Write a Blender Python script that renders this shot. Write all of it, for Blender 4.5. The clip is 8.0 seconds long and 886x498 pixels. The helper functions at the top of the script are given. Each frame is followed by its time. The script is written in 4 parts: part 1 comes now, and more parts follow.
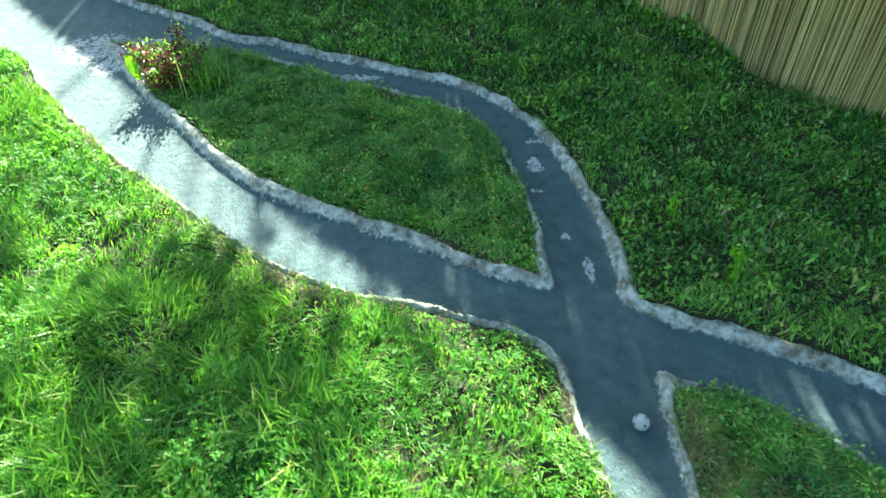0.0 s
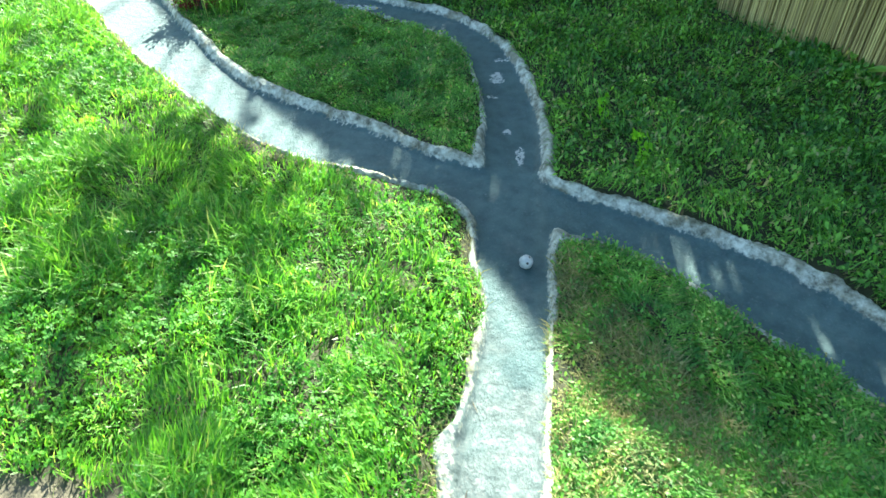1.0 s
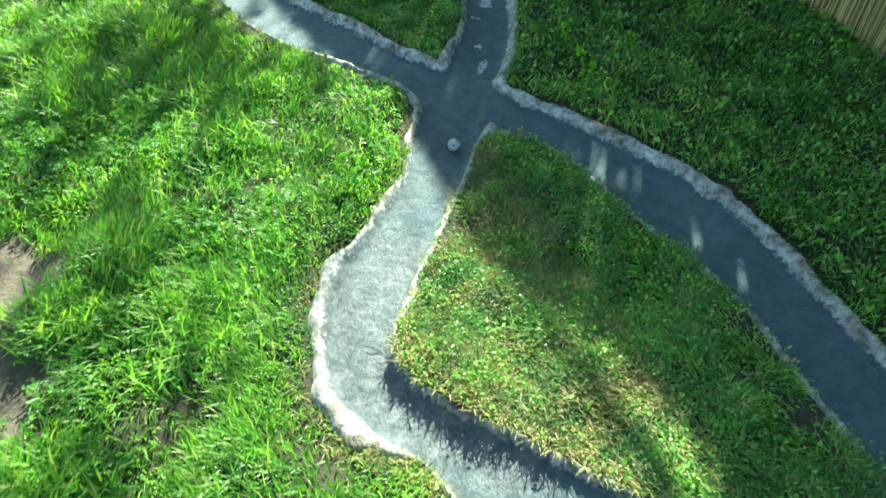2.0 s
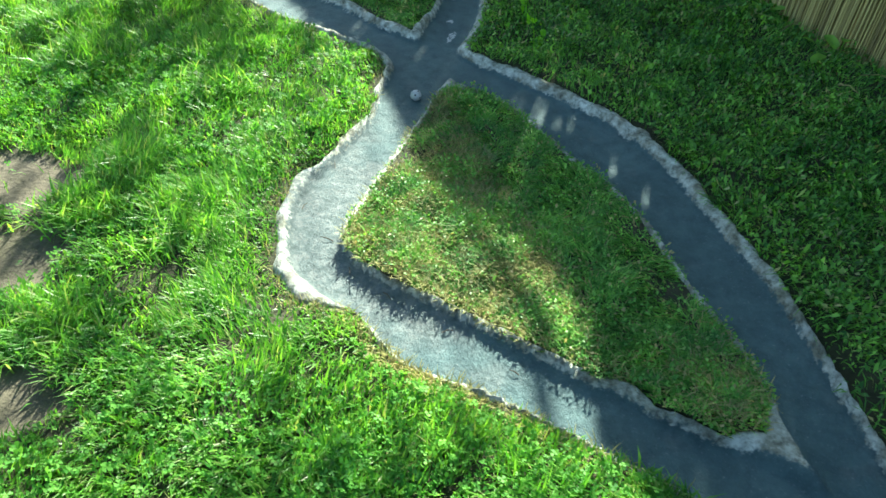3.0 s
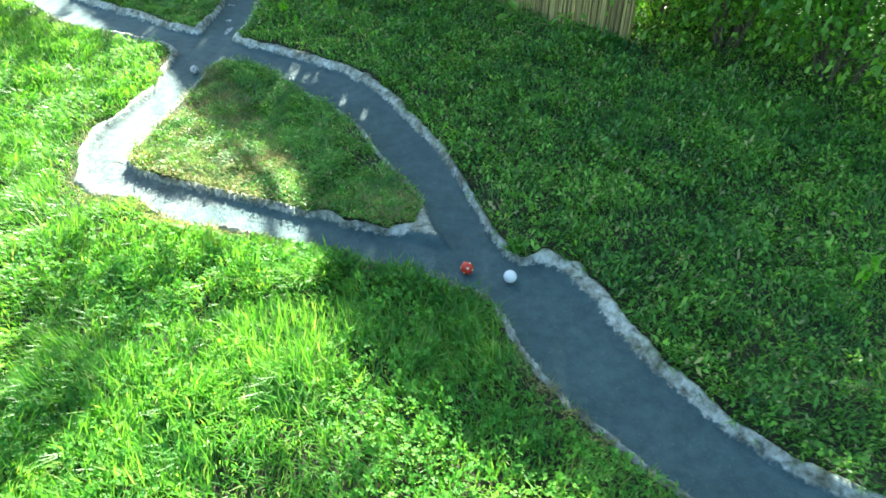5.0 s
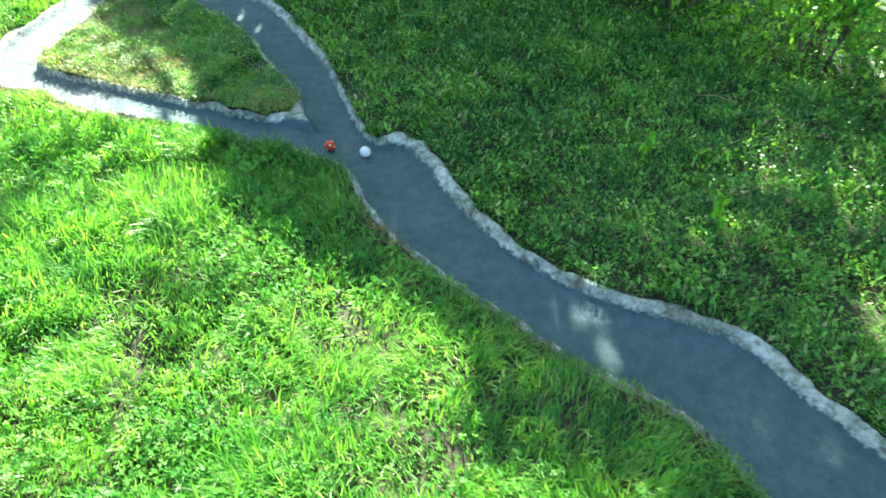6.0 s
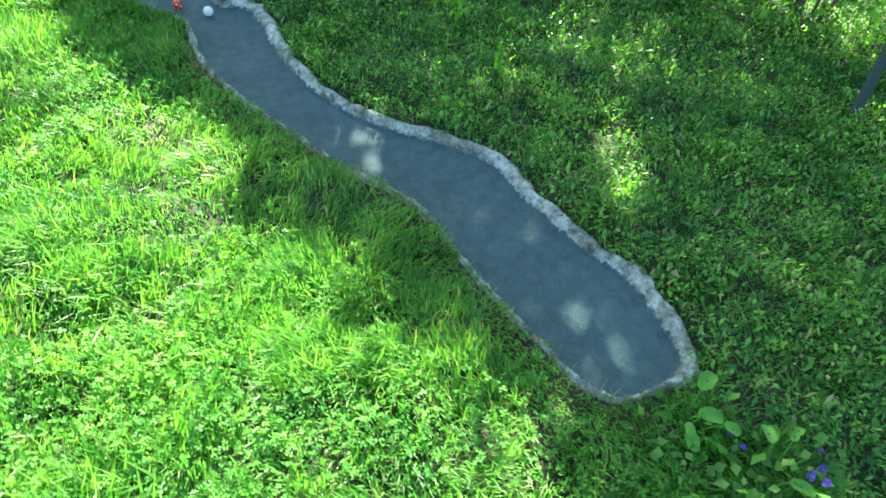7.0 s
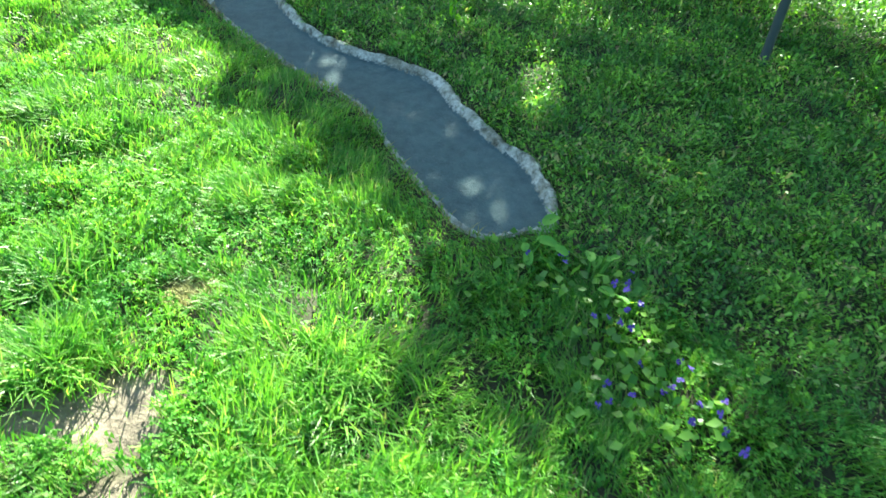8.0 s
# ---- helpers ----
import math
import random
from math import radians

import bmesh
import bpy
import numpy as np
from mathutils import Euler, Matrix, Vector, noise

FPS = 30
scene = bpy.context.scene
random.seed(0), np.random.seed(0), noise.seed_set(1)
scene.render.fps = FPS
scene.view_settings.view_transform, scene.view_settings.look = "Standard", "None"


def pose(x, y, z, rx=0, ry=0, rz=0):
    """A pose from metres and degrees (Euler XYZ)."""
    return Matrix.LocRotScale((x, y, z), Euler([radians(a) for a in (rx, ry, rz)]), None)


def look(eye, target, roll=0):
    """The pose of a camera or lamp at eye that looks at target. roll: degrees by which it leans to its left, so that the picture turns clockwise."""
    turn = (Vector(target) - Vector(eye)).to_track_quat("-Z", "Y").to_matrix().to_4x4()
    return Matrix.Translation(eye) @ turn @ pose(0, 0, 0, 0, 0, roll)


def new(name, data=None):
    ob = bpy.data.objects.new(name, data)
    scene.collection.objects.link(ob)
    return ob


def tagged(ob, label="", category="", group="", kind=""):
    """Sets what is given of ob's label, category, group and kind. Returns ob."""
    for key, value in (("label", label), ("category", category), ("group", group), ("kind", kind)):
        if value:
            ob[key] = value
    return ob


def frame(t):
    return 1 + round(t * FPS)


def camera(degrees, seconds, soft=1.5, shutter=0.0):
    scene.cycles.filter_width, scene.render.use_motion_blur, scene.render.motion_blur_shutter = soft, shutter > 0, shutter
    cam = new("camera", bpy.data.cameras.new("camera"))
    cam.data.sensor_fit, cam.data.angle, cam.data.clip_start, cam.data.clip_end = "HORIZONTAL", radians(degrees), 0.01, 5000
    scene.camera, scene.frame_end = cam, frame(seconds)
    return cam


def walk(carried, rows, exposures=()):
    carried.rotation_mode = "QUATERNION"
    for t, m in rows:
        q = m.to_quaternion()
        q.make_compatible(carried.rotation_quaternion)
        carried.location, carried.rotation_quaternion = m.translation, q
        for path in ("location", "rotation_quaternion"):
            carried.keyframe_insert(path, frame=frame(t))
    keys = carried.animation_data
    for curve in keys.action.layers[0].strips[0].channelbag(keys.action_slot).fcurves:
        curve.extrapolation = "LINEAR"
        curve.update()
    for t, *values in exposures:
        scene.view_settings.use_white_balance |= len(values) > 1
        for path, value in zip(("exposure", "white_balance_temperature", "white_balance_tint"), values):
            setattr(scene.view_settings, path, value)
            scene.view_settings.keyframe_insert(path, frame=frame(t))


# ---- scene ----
cam = camera(65.7, 8.0, soft=1.5, shutter=0.16)
# seconds, place, heading to the left of +y, pitch, lean
PATH = [
    (0.0, -0.2586, -0.5226, 0.5380, -6.82, -41.26, 1.17),
    (0.5, -0.1719, -0.6210, 0.5233, -2.94, -42.08, 0.57),
    (1.0, -0.1105, -0.7256, 0.5090, 0.72, -41.65, -0.47),
    (1.5, -0.0291, -0.7954, 0.5004, 2.54, -42.01, 0.37),
    (2.0, 0.0557, -0.8725, 0.4863, 7.22, -43.40, 2.72),
    (2.2, 0.0796, -0.9032, 0.4893, 9.43, -44.64, 2.20),
    (3.3, 0.2289, -1.0921, 0.5010, 10.03, -40.06, 2.14),
    (3.5, 0.2705, -1.1298, 0.5046, 10.09, -38.67, 2.15),
    (4.0, 0.3334, -1.2203, 0.5110, 8.51, -36.72, -0.14),
    (4.5, 0.3626, -1.3129, 0.5130, 3.06, -36.95, 0.19),
    (4.7, 0.3804, -1.3403, 0.5143, 0.89, -37.08, 0.41),
    (5.8, 0.5173, -1.5453, 0.5589, -4.62, -41.34, 2.93),
    (6.0, 0.5382, -1.5981, 0.5448, -6.27, -41.21, 3.65),
    (6.5, 0.6373, -1.7253, 0.5472, -11.28, -43.45, 5.01),
    (7.0, 0.7701, -1.8333, 0.5327, -8.63, -44.75, 6.56),
    (7.5, 0.8492, -1.9434, 0.5325, -4.09, -44.88, 5.17),
    (8.0, 0.9309, -2.0970, 0.5299, -2.22, -42.76, 5.28),
]


EXPOSURES = [(0.0, 3.0), (1.0, 3.15), (1.5, 3.0), (2.0, 2.57), (3.5, 2.47), (4.0, 2.55), (4.5, 3.05), (6.0, 3.3), (7.0, 3.25), (8.0, 3.0)]


def aimed(x, y, z, yaw, pitch, lean):
    yaw, pitch = radians(yaw), radians(pitch)
    ahead = Vector((-math.sin(yaw) * math.cos(pitch), math.cos(yaw) * math.cos(pitch), math.sin(pitch)))
    eye = Vector((x, y, z))
    return look(eye, eye + ahead, lean)


walk(cam, [(t, aimed(*row)) for t, *row in PATH], exposures=[(t, e, 6500, -6) for t, e in EXPOSURES])

# ---- daylight ----
SUN_UP, SUN_FROM = radians(34), Vector((0.07, 1.0))
world = bpy.data.worlds.new("sky")
scene.world = world
world.use_nodes = True
sky = world.node_tree.nodes.new("ShaderNodeTexSky")
sky.sky_type, sky.sun_disc, sky.sun_elevation = "NISHITA", False, SUN_UP
sky.sun_rotation = math.atan2(SUN_FROM.x, SUN_FROM.y)
world.node_tree.links.new(sky.outputs[0], world.node_tree.nodes["Background"].inputs[0])
world.node_tree.nodes["Background"].inputs[1].default_value = 0.053
sun_data = bpy.data.lights.new("sun", "SUN")
sun_data.energy, sun_data.angle, sun_data.color = 4.3, radians(0.55), (1.0, 0.95, 0.86)
sun = new("sun", sun_data)
SUN_DIR = Vector((SUN_FROM.normalized().x * math.cos(SUN_UP), SUN_FROM.normalized().y * math.cos(SUN_UP), math.sin(SUN_UP)))
sun.matrix_world = look(SUN_DIR * 5, (0, 0, 0))


# ---- materials ----
def material(name):
    m = bpy.data.materials.new(name)
    m.use_nodes = True
    t = m.node_tree
    return m, t, t.nodes["Principled BSDF"], t.nodes["Material Output"]


def node(t, kind, inputs=(), **attrs):
    n = t.nodes.new(kind)
    for k, v in attrs.items():
        setattr(n, k, v)
    for k, v in dict(inputs).items():
        if isinstance(v, bpy.types.NodeSocket):
            t.links.new(v, n.inputs[k])
        else:
            n.inputs[k].default_value = v
    return n


def noise_at(t, scale, detail=4.0, rough=0.6):
    co = node(t, "ShaderNodeTexCoord").outputs["Object"]
    return node(t, "ShaderNodeTexNoise", {"Vector": co, "Scale": scale, "Detail": detail, "Roughness": rough}).outputs["Fac"]


def ramp(t, fac, stops):
    n = node(t, "ShaderNodeValToRGB", {"Fac": fac})
    while len(n.color_ramp.elements) < len(stops):
        n.color_ramp.elements.new(0.5)
    for e, (p, c) in zip(n.color_ramp.elements, stops):
        e.position, e.color = p, (*c, 1) if len(c) == 3 else c
    return n.outputs["Color"]


def mixed(t, fac, a, b, blend="MIX"):
    n = node(t, "ShaderNodeMix", data_type="RGBA", blend_type=blend)
    for key, v in ((0, fac), (6, a), (7, b)):
        if isinstance(v, bpy.types.NodeSocket):
            t.links.new(v, n.inputs[key])
        else:
            n.inputs[key].default_value = v if key == 0 else (*v, 1)
    return n.outputs[2]


def bumped(t, shader, heights, strength=0.5, distance=0.002):
    b = node(t, "ShaderNodeBump", {"Height": heights, "Strength": strength, "Distance": distance})
    t.links.new(b.outputs[0], shader.inputs["Normal"])


def cement_material():
    """Grey-blue trowelled bed with a paler, coarser rim; the attribute rim runs from 0 on the bed to 1 on the rim."""
    m, t, s, out = material("cement")
    rim = node(t, "ShaderNodeAttribute", attribute_name="rim").outputs["Fac"]
    wobble = noise_at(t, 160, 3)
    edge = node(t, "ShaderNodeMath", {0: rim, 1: wobble}, operation="ADD").outputs[0]
    edge = ramp(t, edge, [(0.8, (0, 0, 0)), (1.0, (1, 1, 1))])
    bed = ramp(t, noise_at(t, 14, 6), [(0.3, (0.053, 0.104, 0.116)), (0.55, (0.069, 0.128, 0.14)), (0.75, (0.09, 0.154, 0.164))])
    bed = mixed(t, 1.0, bed, ramp(t, noise_at(t, 60, 6, 0.75), [(0.36, (0.7, 0.75, 0.76)), (0.62, (1.16, 1.13, 1.1))]), "MULTIPLY")
    bed = mixed(t, ramp(t, noise_at(t, 420, 2), [(0.62, (0, 0, 0)), (0.75, (0.35, 0.35, 0.35))]), bed, (0.36, 0.38, 0.39))
    # mottled paler bed tone that stands in for sun on the bend
    bend_sun_fac = node(t, "ShaderNodeAttribute", attribute_name="bend_sun").outputs["Fac"]
    bend_sun_tone = ramp(t, noise_at(t, 75, 7, 0.75), [(0.36, (0.06, 0.078, 0.08)), (0.5, (0.14, 0.165, 0.165)), (0.62, (0.27, 0.285, 0.275))])
    bed = mixed(t, bend_sun_fac, bed, bend_sun_tone)
    crumbs = node(t, "ShaderNodeAttribute", attribute_name="crumbs").outputs["Fac"]
    spots = node(t, "ShaderNodeMath", {0: noise_at(t, 130, 5, 0.7), 1: crumbs}, operation="MULTIPLY").outputs[0]
    bed = mixed(t, ramp(t, spots, [(0.44, (0, 0, 0)), (0.5, (1, 1, 1))]), bed, (0.5, 0.53, 0.53))
    pale = ramp(t, noise_at(t, 90, 6, 0.7), [(0.34, (0.13, 0.14, 0.12)), (0.46, (0.42, 0.45, 0.41)), (0.6, (0.70, 0.73, 0.69))])
    dirt = ramp(t, noise_at(t, 26, 5, 0.7), [(0.38, (0.42, 0.40, 0.32)), (0.57, (1, 1, 0.97))])
    pale = mixed(t, 1.0, pale, dirt, "MULTIPLY")
    col = mixed(t, edge, bed, pale)
    t.links.new(col, s.inputs["Base Color"])
    s.inputs["Roughness"].default_value = 0.72
    fibre_co = node(t, "ShaderNodeMapping", {"Vector": node(t, "ShaderNodeTexCoord").outputs["Object"], "Rotation": (0, 0, 0.5), "Scale": (1.0, 0.5, 1.0)}).outputs[0]
    fibre = node(t, "ShaderNodeTexNoise", {"Vector": fibre_co, "Scale": 240.0, "Detail": 6.0, "Roughness": 0.75, "Distortion": 1.2}).outputs["Fac"]
    pits = node(t, "ShaderNodeMath", {0: noise_at(t, 90, 6, 0.7), 1: noise_at(t, 42, 4, 0.6)}, operation="ADD").outputs[0]
    grain = node(t, "ShaderNodeMath", {0: fibre, 1: pits}, operation="ADD").outputs[0]
    bumped(t, s, grain, 0.9, 0.004)
    return m


def soil_material():
    m, t, s, out = material("soil")
    dark = ramp(t, noise_at(t, 45, 6), [(0.3, (0.018, 0.024, 0.010)), (0.7, (0.055, 0.055, 0.026))])
    bare = node(t, "ShaderNodeAttribute", attribute_name="bare").outputs["Fac"]
    light = ramp(t, noise_at(t, 70, 6, 0.7), [(0.3, (0.10, 0.082, 0.06)), (0.7, (0.26, 0.21, 0.16))])
    sward = node(t, "ShaderNodeAttribute", attribute_name="sward").outputs["Fac"]
    green = ramp(t, noise_at(t, 30, 8, 0.7), [(0.3, (0.012, 0.034, 0.007)), (0.5, (0.028, 0.066, 0.014)), (0.72, (0.05, 0.105, 0.022))])
    t.links.new(mixed(t, sward, mixed(t, bare, dark, light), green), s.inputs["Base Color"])
    s.inputs["Roughness"].default_value = 0.95
    bumped(t, s, noise_at(t, 160, 5), 0.8, 0.004)
    return m


def leaf_material(name, dark, bright, thin, gloss=0.45, through_light=0.42, dry=None, patchy=0.2, sheen=0.3):
    """Leaves and blades: they vary piece by piece and let light through."""
    m, t, s, out = material(name)
    rnd = node(t, "ShaderNodeNewGeometry").outputs["Random Per Island"]
    stops = [(0.0, dark), (0.9, bright)]
    if dry:
        stops += [(0.95, dry), (1.0, dry)]
    col = ramp(t, rnd, stops)
    broad = node(t, "ShaderNodeMath", {0: noise_at(t, 6, 3), 1: noise_at(t, 31, 2)}, operation="ADD").outputs[0]
    broad = node(t, "ShaderNodeMath", {0: broad, 1: 0.5}, operation="MULTIPLY").outputs[0]
    patch = ramp(t, broad, [(0.38, (1 - 1.6 * patchy, 1 - 1.2 * patchy, 1 - patchy)), (0.62, (1 + 1.1 * patchy, 1 + 0.5 * patchy, 1 + 0.4 * patchy))])
    col = mixed(t, 1.0, col, patch, "MULTIPLY")
    t.links.new(col, s.inputs["Base Color"])
    s.inputs["Roughness"].default_value = gloss
    s.inputs["Specular IOR Level"].default_value = sheen
    lit = mixed(t, 1.0, col, thin, "MULTIPLY")
    tr = node(t, "ShaderNodeBsdfTranslucent", {"Color": lit})
    mx = node(t, "ShaderNodeMixShader", {0: through_light, 1: s.outputs[0], 2: tr.outputs[0]})
    t.links.new(mx.outputs[0], out.inputs["Surface"])
    return m


def plain_material(name, a, b, scale, rough=0.6, bump=0.3, distance=0.001):
    m, t, s, out = material(name)
    t.links.new(ramp(t, noise_at(t, scale, 5), [(0.3, a), (0.7, b)]), s.inputs["Base Color"])
    s.inputs["Roughness"].default_value = rough
    bumped(t, s, noise_at(t, scale * 6, 3), bump, distance)
    return m


def reed_material():
    m, t, s, out = material("dry reed")
    co = node(t, "ShaderNodeTexCoord").outputs["Object"]
    long_co = node(t, "ShaderNodeMapping", {"Vector": co, "Scale": (1.0, 1.0, 0.04)}).outputs[0]
    grain = node(t, "ShaderNodeTexNoise", {"Vector": long_co, "Scale": 500.0, "Detail": 4.0}).outputs["Fac"]
    rnd = node(t, "ShaderNodeObjectInfo").outputs["Random"]
    isl = node(t, "ShaderNodeNewGeometry").outputs["Random Per Island"]
    both = node(t, "ShaderNodeMath", {0: rnd, 1: isl}, operation="ADD").outputs[0]
    both = node(t, "ShaderNodeMath", {0: both}, operation="FRACT").outputs[0]
    tone = ramp(t, both, [(0.0, (0.16, 0.125, 0.035)), (0.5, (0.36, 0.3, 0.1)), (1.0, (0.52, 0.45, 0.17))])
    tone = mixed(t, 1.0, tone, ramp(t, grain, [(0.35, (0.6, 0.58, 0.52)), (0.65, (1.1, 1.1, 1.05))]), "MULTIPLY")
    t.links.new(tone, s.inputs["Base Color"])
    s.inputs["Roughness"].default_value = 0.55
    bumped(t, s, grain, 0.4, 0.001)
    return m


CEMENT, SOIL, REED = cement_material(), soil_material(), reed_material()
BLADE = leaf_material("grass blade", (0.066, 0.235, 0.027), (0.225, 0.465, 0.08), (1.4, 1.45, 0.6), 0.4, 0.5, (0.34, 0.42, 0.16), 0.28, 0.5)
SHORT_BLADE = leaf_material("short grass blade", (0.06, 0.21, 0.03), (0.25, 0.54, 0.11), (1.45, 1.4, 0.6), 0.45, 0.45, (0.42, 0.37, 0.19), 0.35, 0.4)
SHADE_BLADE = leaf_material("thin shade grass", (0.05, 0.18, 0.025), (0.24, 0.56, 0.095), (1.4, 1.4, 0.6), 0.4, 0.45, (0.36, 0.34, 0.18), 0.35, 0.5)
DRY_BLADE = leaf_material("dry grass blade", (0.22, 0.24, 0.08), (0.43, 0.42, 0.19), (1.2, 1.1, 0.8), 0.6, 0.35, None, 0.2, 0.2)
CLOVER = leaf_material("clover leaf", (0.045, 0.18, 0.025), (0.17, 0.42, 0.075), (1.4, 1.4, 0.7), 0.55, 0.42, None, 0.28, 0.2)
WEED = leaf_material("weed leaf", (0.035, 0.13, 0.018), (0.24, 0.53, 0.085), (1.4, 1.45, 0.6), 0.36, 0.42, (0.36, 0.38, 0.17), 0.34, 0.4)
BUSH_LEAF = leaf_material("bush leaf", (0.055, 0.2, 0.022), (0.26, 0.5, 0.085), (1.5, 1.5, 0.6), 0.3, 0.56, None, 0.25, 0.6)
YELLOW_LEAF = leaf_material("yellow green leaf", (0.15, 0.42, 0.02), (0.26, 0.55, 0.04), (1.3, 1.3, 0.5), 0.4, 0.5)
RED_LEAF = leaf_material("red leaf", (0.1, 0.02, 0.02), (0.22, 0.06, 0.05), (1.3, 0.9, 0.8), 0.45, 0.35)
VIOLET = leaf_material("violet petal", (0.06, 0.04, 0.3), (0.14, 0.08, 0.45), (1.0, 1.0, 1.2), 0.5, 0.3)
BARK = plain_material("bark", (0.05, 0.04, 0.03), (0.12, 0.1, 0.07), 60, 0.85, 0.6, 0.002)
WHITE_BALL = plain_material("white glaze", (0.74, 0.76, 0.76), (0.8, 0.81, 0.8), 60, 0.22, 0.05)
RED_BALL = plain_material("red glaze", (0.55, 0.03, 0.015), (0.62, 0.05, 0.02), 60, 0.25, 0.05)
GREY_BALL = plain_material("grey glaze", (0.3, 0.32, 0.33), (0.5, 0.52, 0.52), 120, 0.3, 0.05)
BLACK_DOT = plain_material("black dot", (0.02, 0.02, 0.022), (0.03, 0.03, 0.03), 60, 0.3, 0.05)
CREAM = plain_material("cream dot", (0.75, 0.66, 0.4), (0.8, 0.72, 0.5), 60, 0.3, 0.05)
POST_GREEN = plain_material("dark green post", (0.01, 0.028, 0.025), (0.018, 0.04, 0.034), 40, 0.6, 0.2)

# ---- plan of the marble run, in metres ----
FAR_SIDE = [
    (-1.30, 1.40), (-1.00, 1.10), (-0.767, 0.904), (-0.603, 0.782), (-0.519, 0.702), (-0.435, 0.672), (-0.353, 0.621), (-0.19, 0.535),
    (-0.127, 0.50), (-0.07, 0.439), (-0.029, 0.367), (-0.008, 0.295), (0.008, 0.172), (0.011, 0.103), (0.007, 0.041), (0.004, -0.016),
    (0.054, -0.058), (0.102, -0.085), (0.156, -0.114), (0.213, -0.155), (0.265, -0.199), (0.32, -0.265), (0.37, -0.36), (0.412, -0.447),
    (0.445, -0.52), (0.467, -0.597), (0.483, -0.654), (0.513, -0.727), (0.551, -0.736), (0.59, -0.794), (0.63, -0.887), (0.667, -0.951),
    (0.702, -0.997), (0.763, -1.051), (0.857, -1.098), (0.896, -1.117), (0.93, -1.15), (0.951, -1.195), (0.997, -1.273), (1.047, -1.336),
    (1.068, -1.39), (1.078, -1.44), (1.05, -1.473), (1.01, -1.49)]
NEAR_SIDE = [
    (0.975, -1.472), (0.934, -1.412), (0.879, -1.317), (0.844, -1.244), (0.818, -1.212), (0.772, -1.177), (0.73, -1.146), (0.687, -1.098),
    (0.634, -1.046), (0.591, -0.997), (0.553, -0.952), (0.52, -0.89), (0.5, -0.83), (0.476, -0.793), (0.442, -0.774), (0.406, -0.758),
    (0.309, -0.722), (0.204, -0.681), (0.144, -0.663), (0.078, -0.65), (0.024, -0.606), (-0.042, -0.566), (-0.071, -0.541), (-0.089, -0.497),
    (-0.097, -0.437), (-0.096, -0.394), (-0.085, -0.345), (-0.076, -0.298), (-0.072, -0.226), (-0.08, -0.158), (-0.078, -0.085), (-0.111, -0.045),
    (-0.157, -0.025), (-0.222, 0.007), (-0.284, 0.025), (-0.354, 0.064), (-0.424, 0.12), (-0.505, 0.204), (-0.597, 0.301), (-0.675, 0.395),
    (-0.741, 0.483), (-0.828, 0.624), (-0.913, 0.707), (-1.12, 0.90), (-1.48, 1.24)]
UPPER_ISLAND = [
    (-0.74, 0.70), (-0.632, 0.511), (-0.578, 0.436), (-0.512, 0.337), (-0.439, 0.248), (-0.368, 0.193), (-0.282, 0.139), (-0.202, 0.09),
    (-0.14, 0.043), (-0.068, 0.012), (-0.061, 0.067), (-0.058, 0.131), (-0.06, 0.191), (-0.067, 0.257), (-0.085, 0.348), (-0.112, 0.399),
    (-0.182, 0.457), (-0.23, 0.489), (-0.294, 0.523), (-0.351, 0.567), (-0.431, 0.616), (-0.513, 0.655), (-0.64, 0.71)]
LOWER_ISLAND = [
    (0.013, -0.106), (0.05, -0.13), (0.115, -0.17), (0.16, -0.22), (0.212, -0.282), (0.257, -0.33), (0.301, -0.39), (0.338, -0.475),
    (0.364, -0.524), (0.387, -0.564), (0.408, -0.618), (0.434, -0.678), (0.442, -0.708), (0.409, -0.696), (0.36, -0.673), (0.298, -0.654),
    (0.254, -0.635), (0.194, -0.612), (0.137, -0.588), (0.078, -0.565), (0.01, -0.540), (-0.03, -0.512), (-0.041, -0.48), (-0.038, -0.43),
    (-0.024, -0.345), (-0.013, -0.27), (-0.008, -0.229), (-0.003, -0.173), (0.002, -0.125)]
BED, RIM = -0.012, 0.002


def smooth_loop(points, steps=4):
    """A closed outline glided through its control points."""
    p = np.array(points)
    a, b, c, d = np.roll(p, 1, 0), p, np.roll(p, -1, 0), np.roll(p, -2, 0)
    out = []
    for s in np.arange(steps) / steps:
        out.append(0.5 * (2 * b + (c - a) * s + (2 * a - 5 * b + 4 * c - d) * s**2 + (3 * b - a - 3 * c + d) * s**3))
    return np.stack(out, 1).reshape(-1, 2)


LOOPS = [smooth_loop(FAR_SIDE + NEAR_SIDE), smooth_loop(UPPER_ISLAND), smooth_loop(LOWER_ISLAND)]


def inside(q, loop):
    x, y = q[:, 0], q[:, 1]
    hit = np.zeros(len(q), bool)
    for (x0, y0), (x1, y1) in zip(loop, np.roll(loop, -1, 0)):
        if y0 != y1:
            hit ^= ((y0 > y) != (y1 > y)) & (x < (x1 - x0) * (y - y0) / (y1 - y0) + x0)
    return hit


def edge_distance(q, loop):
    best = np.full(len(q), 9.0)
    for a, b in zip(loop, np.roll(loop, -1, 0)):
        ab = b - a
        s = np.clip(((q - a) @ ab) / (ab @ ab + 1e-12), 0, 1)
        best = np.minimum(best, np.hypot(*(q - a - s[:, None] * ab).T))
    return best


def channel_distance(q):
    """How far a spot lies from the bed's edge: negative on the bed, positive on the lawn."""
    d = np.min([edge_distance(q, loop) for loop in LOOPS], 0)
    on_bed = inside(q, LOOPS[0]) & ~inside(q, LOOPS[1]) & ~inside(q, LOOPS[2])
    return np.where(on_bed, -d, d)


RNG = np.random.default_rng(7)


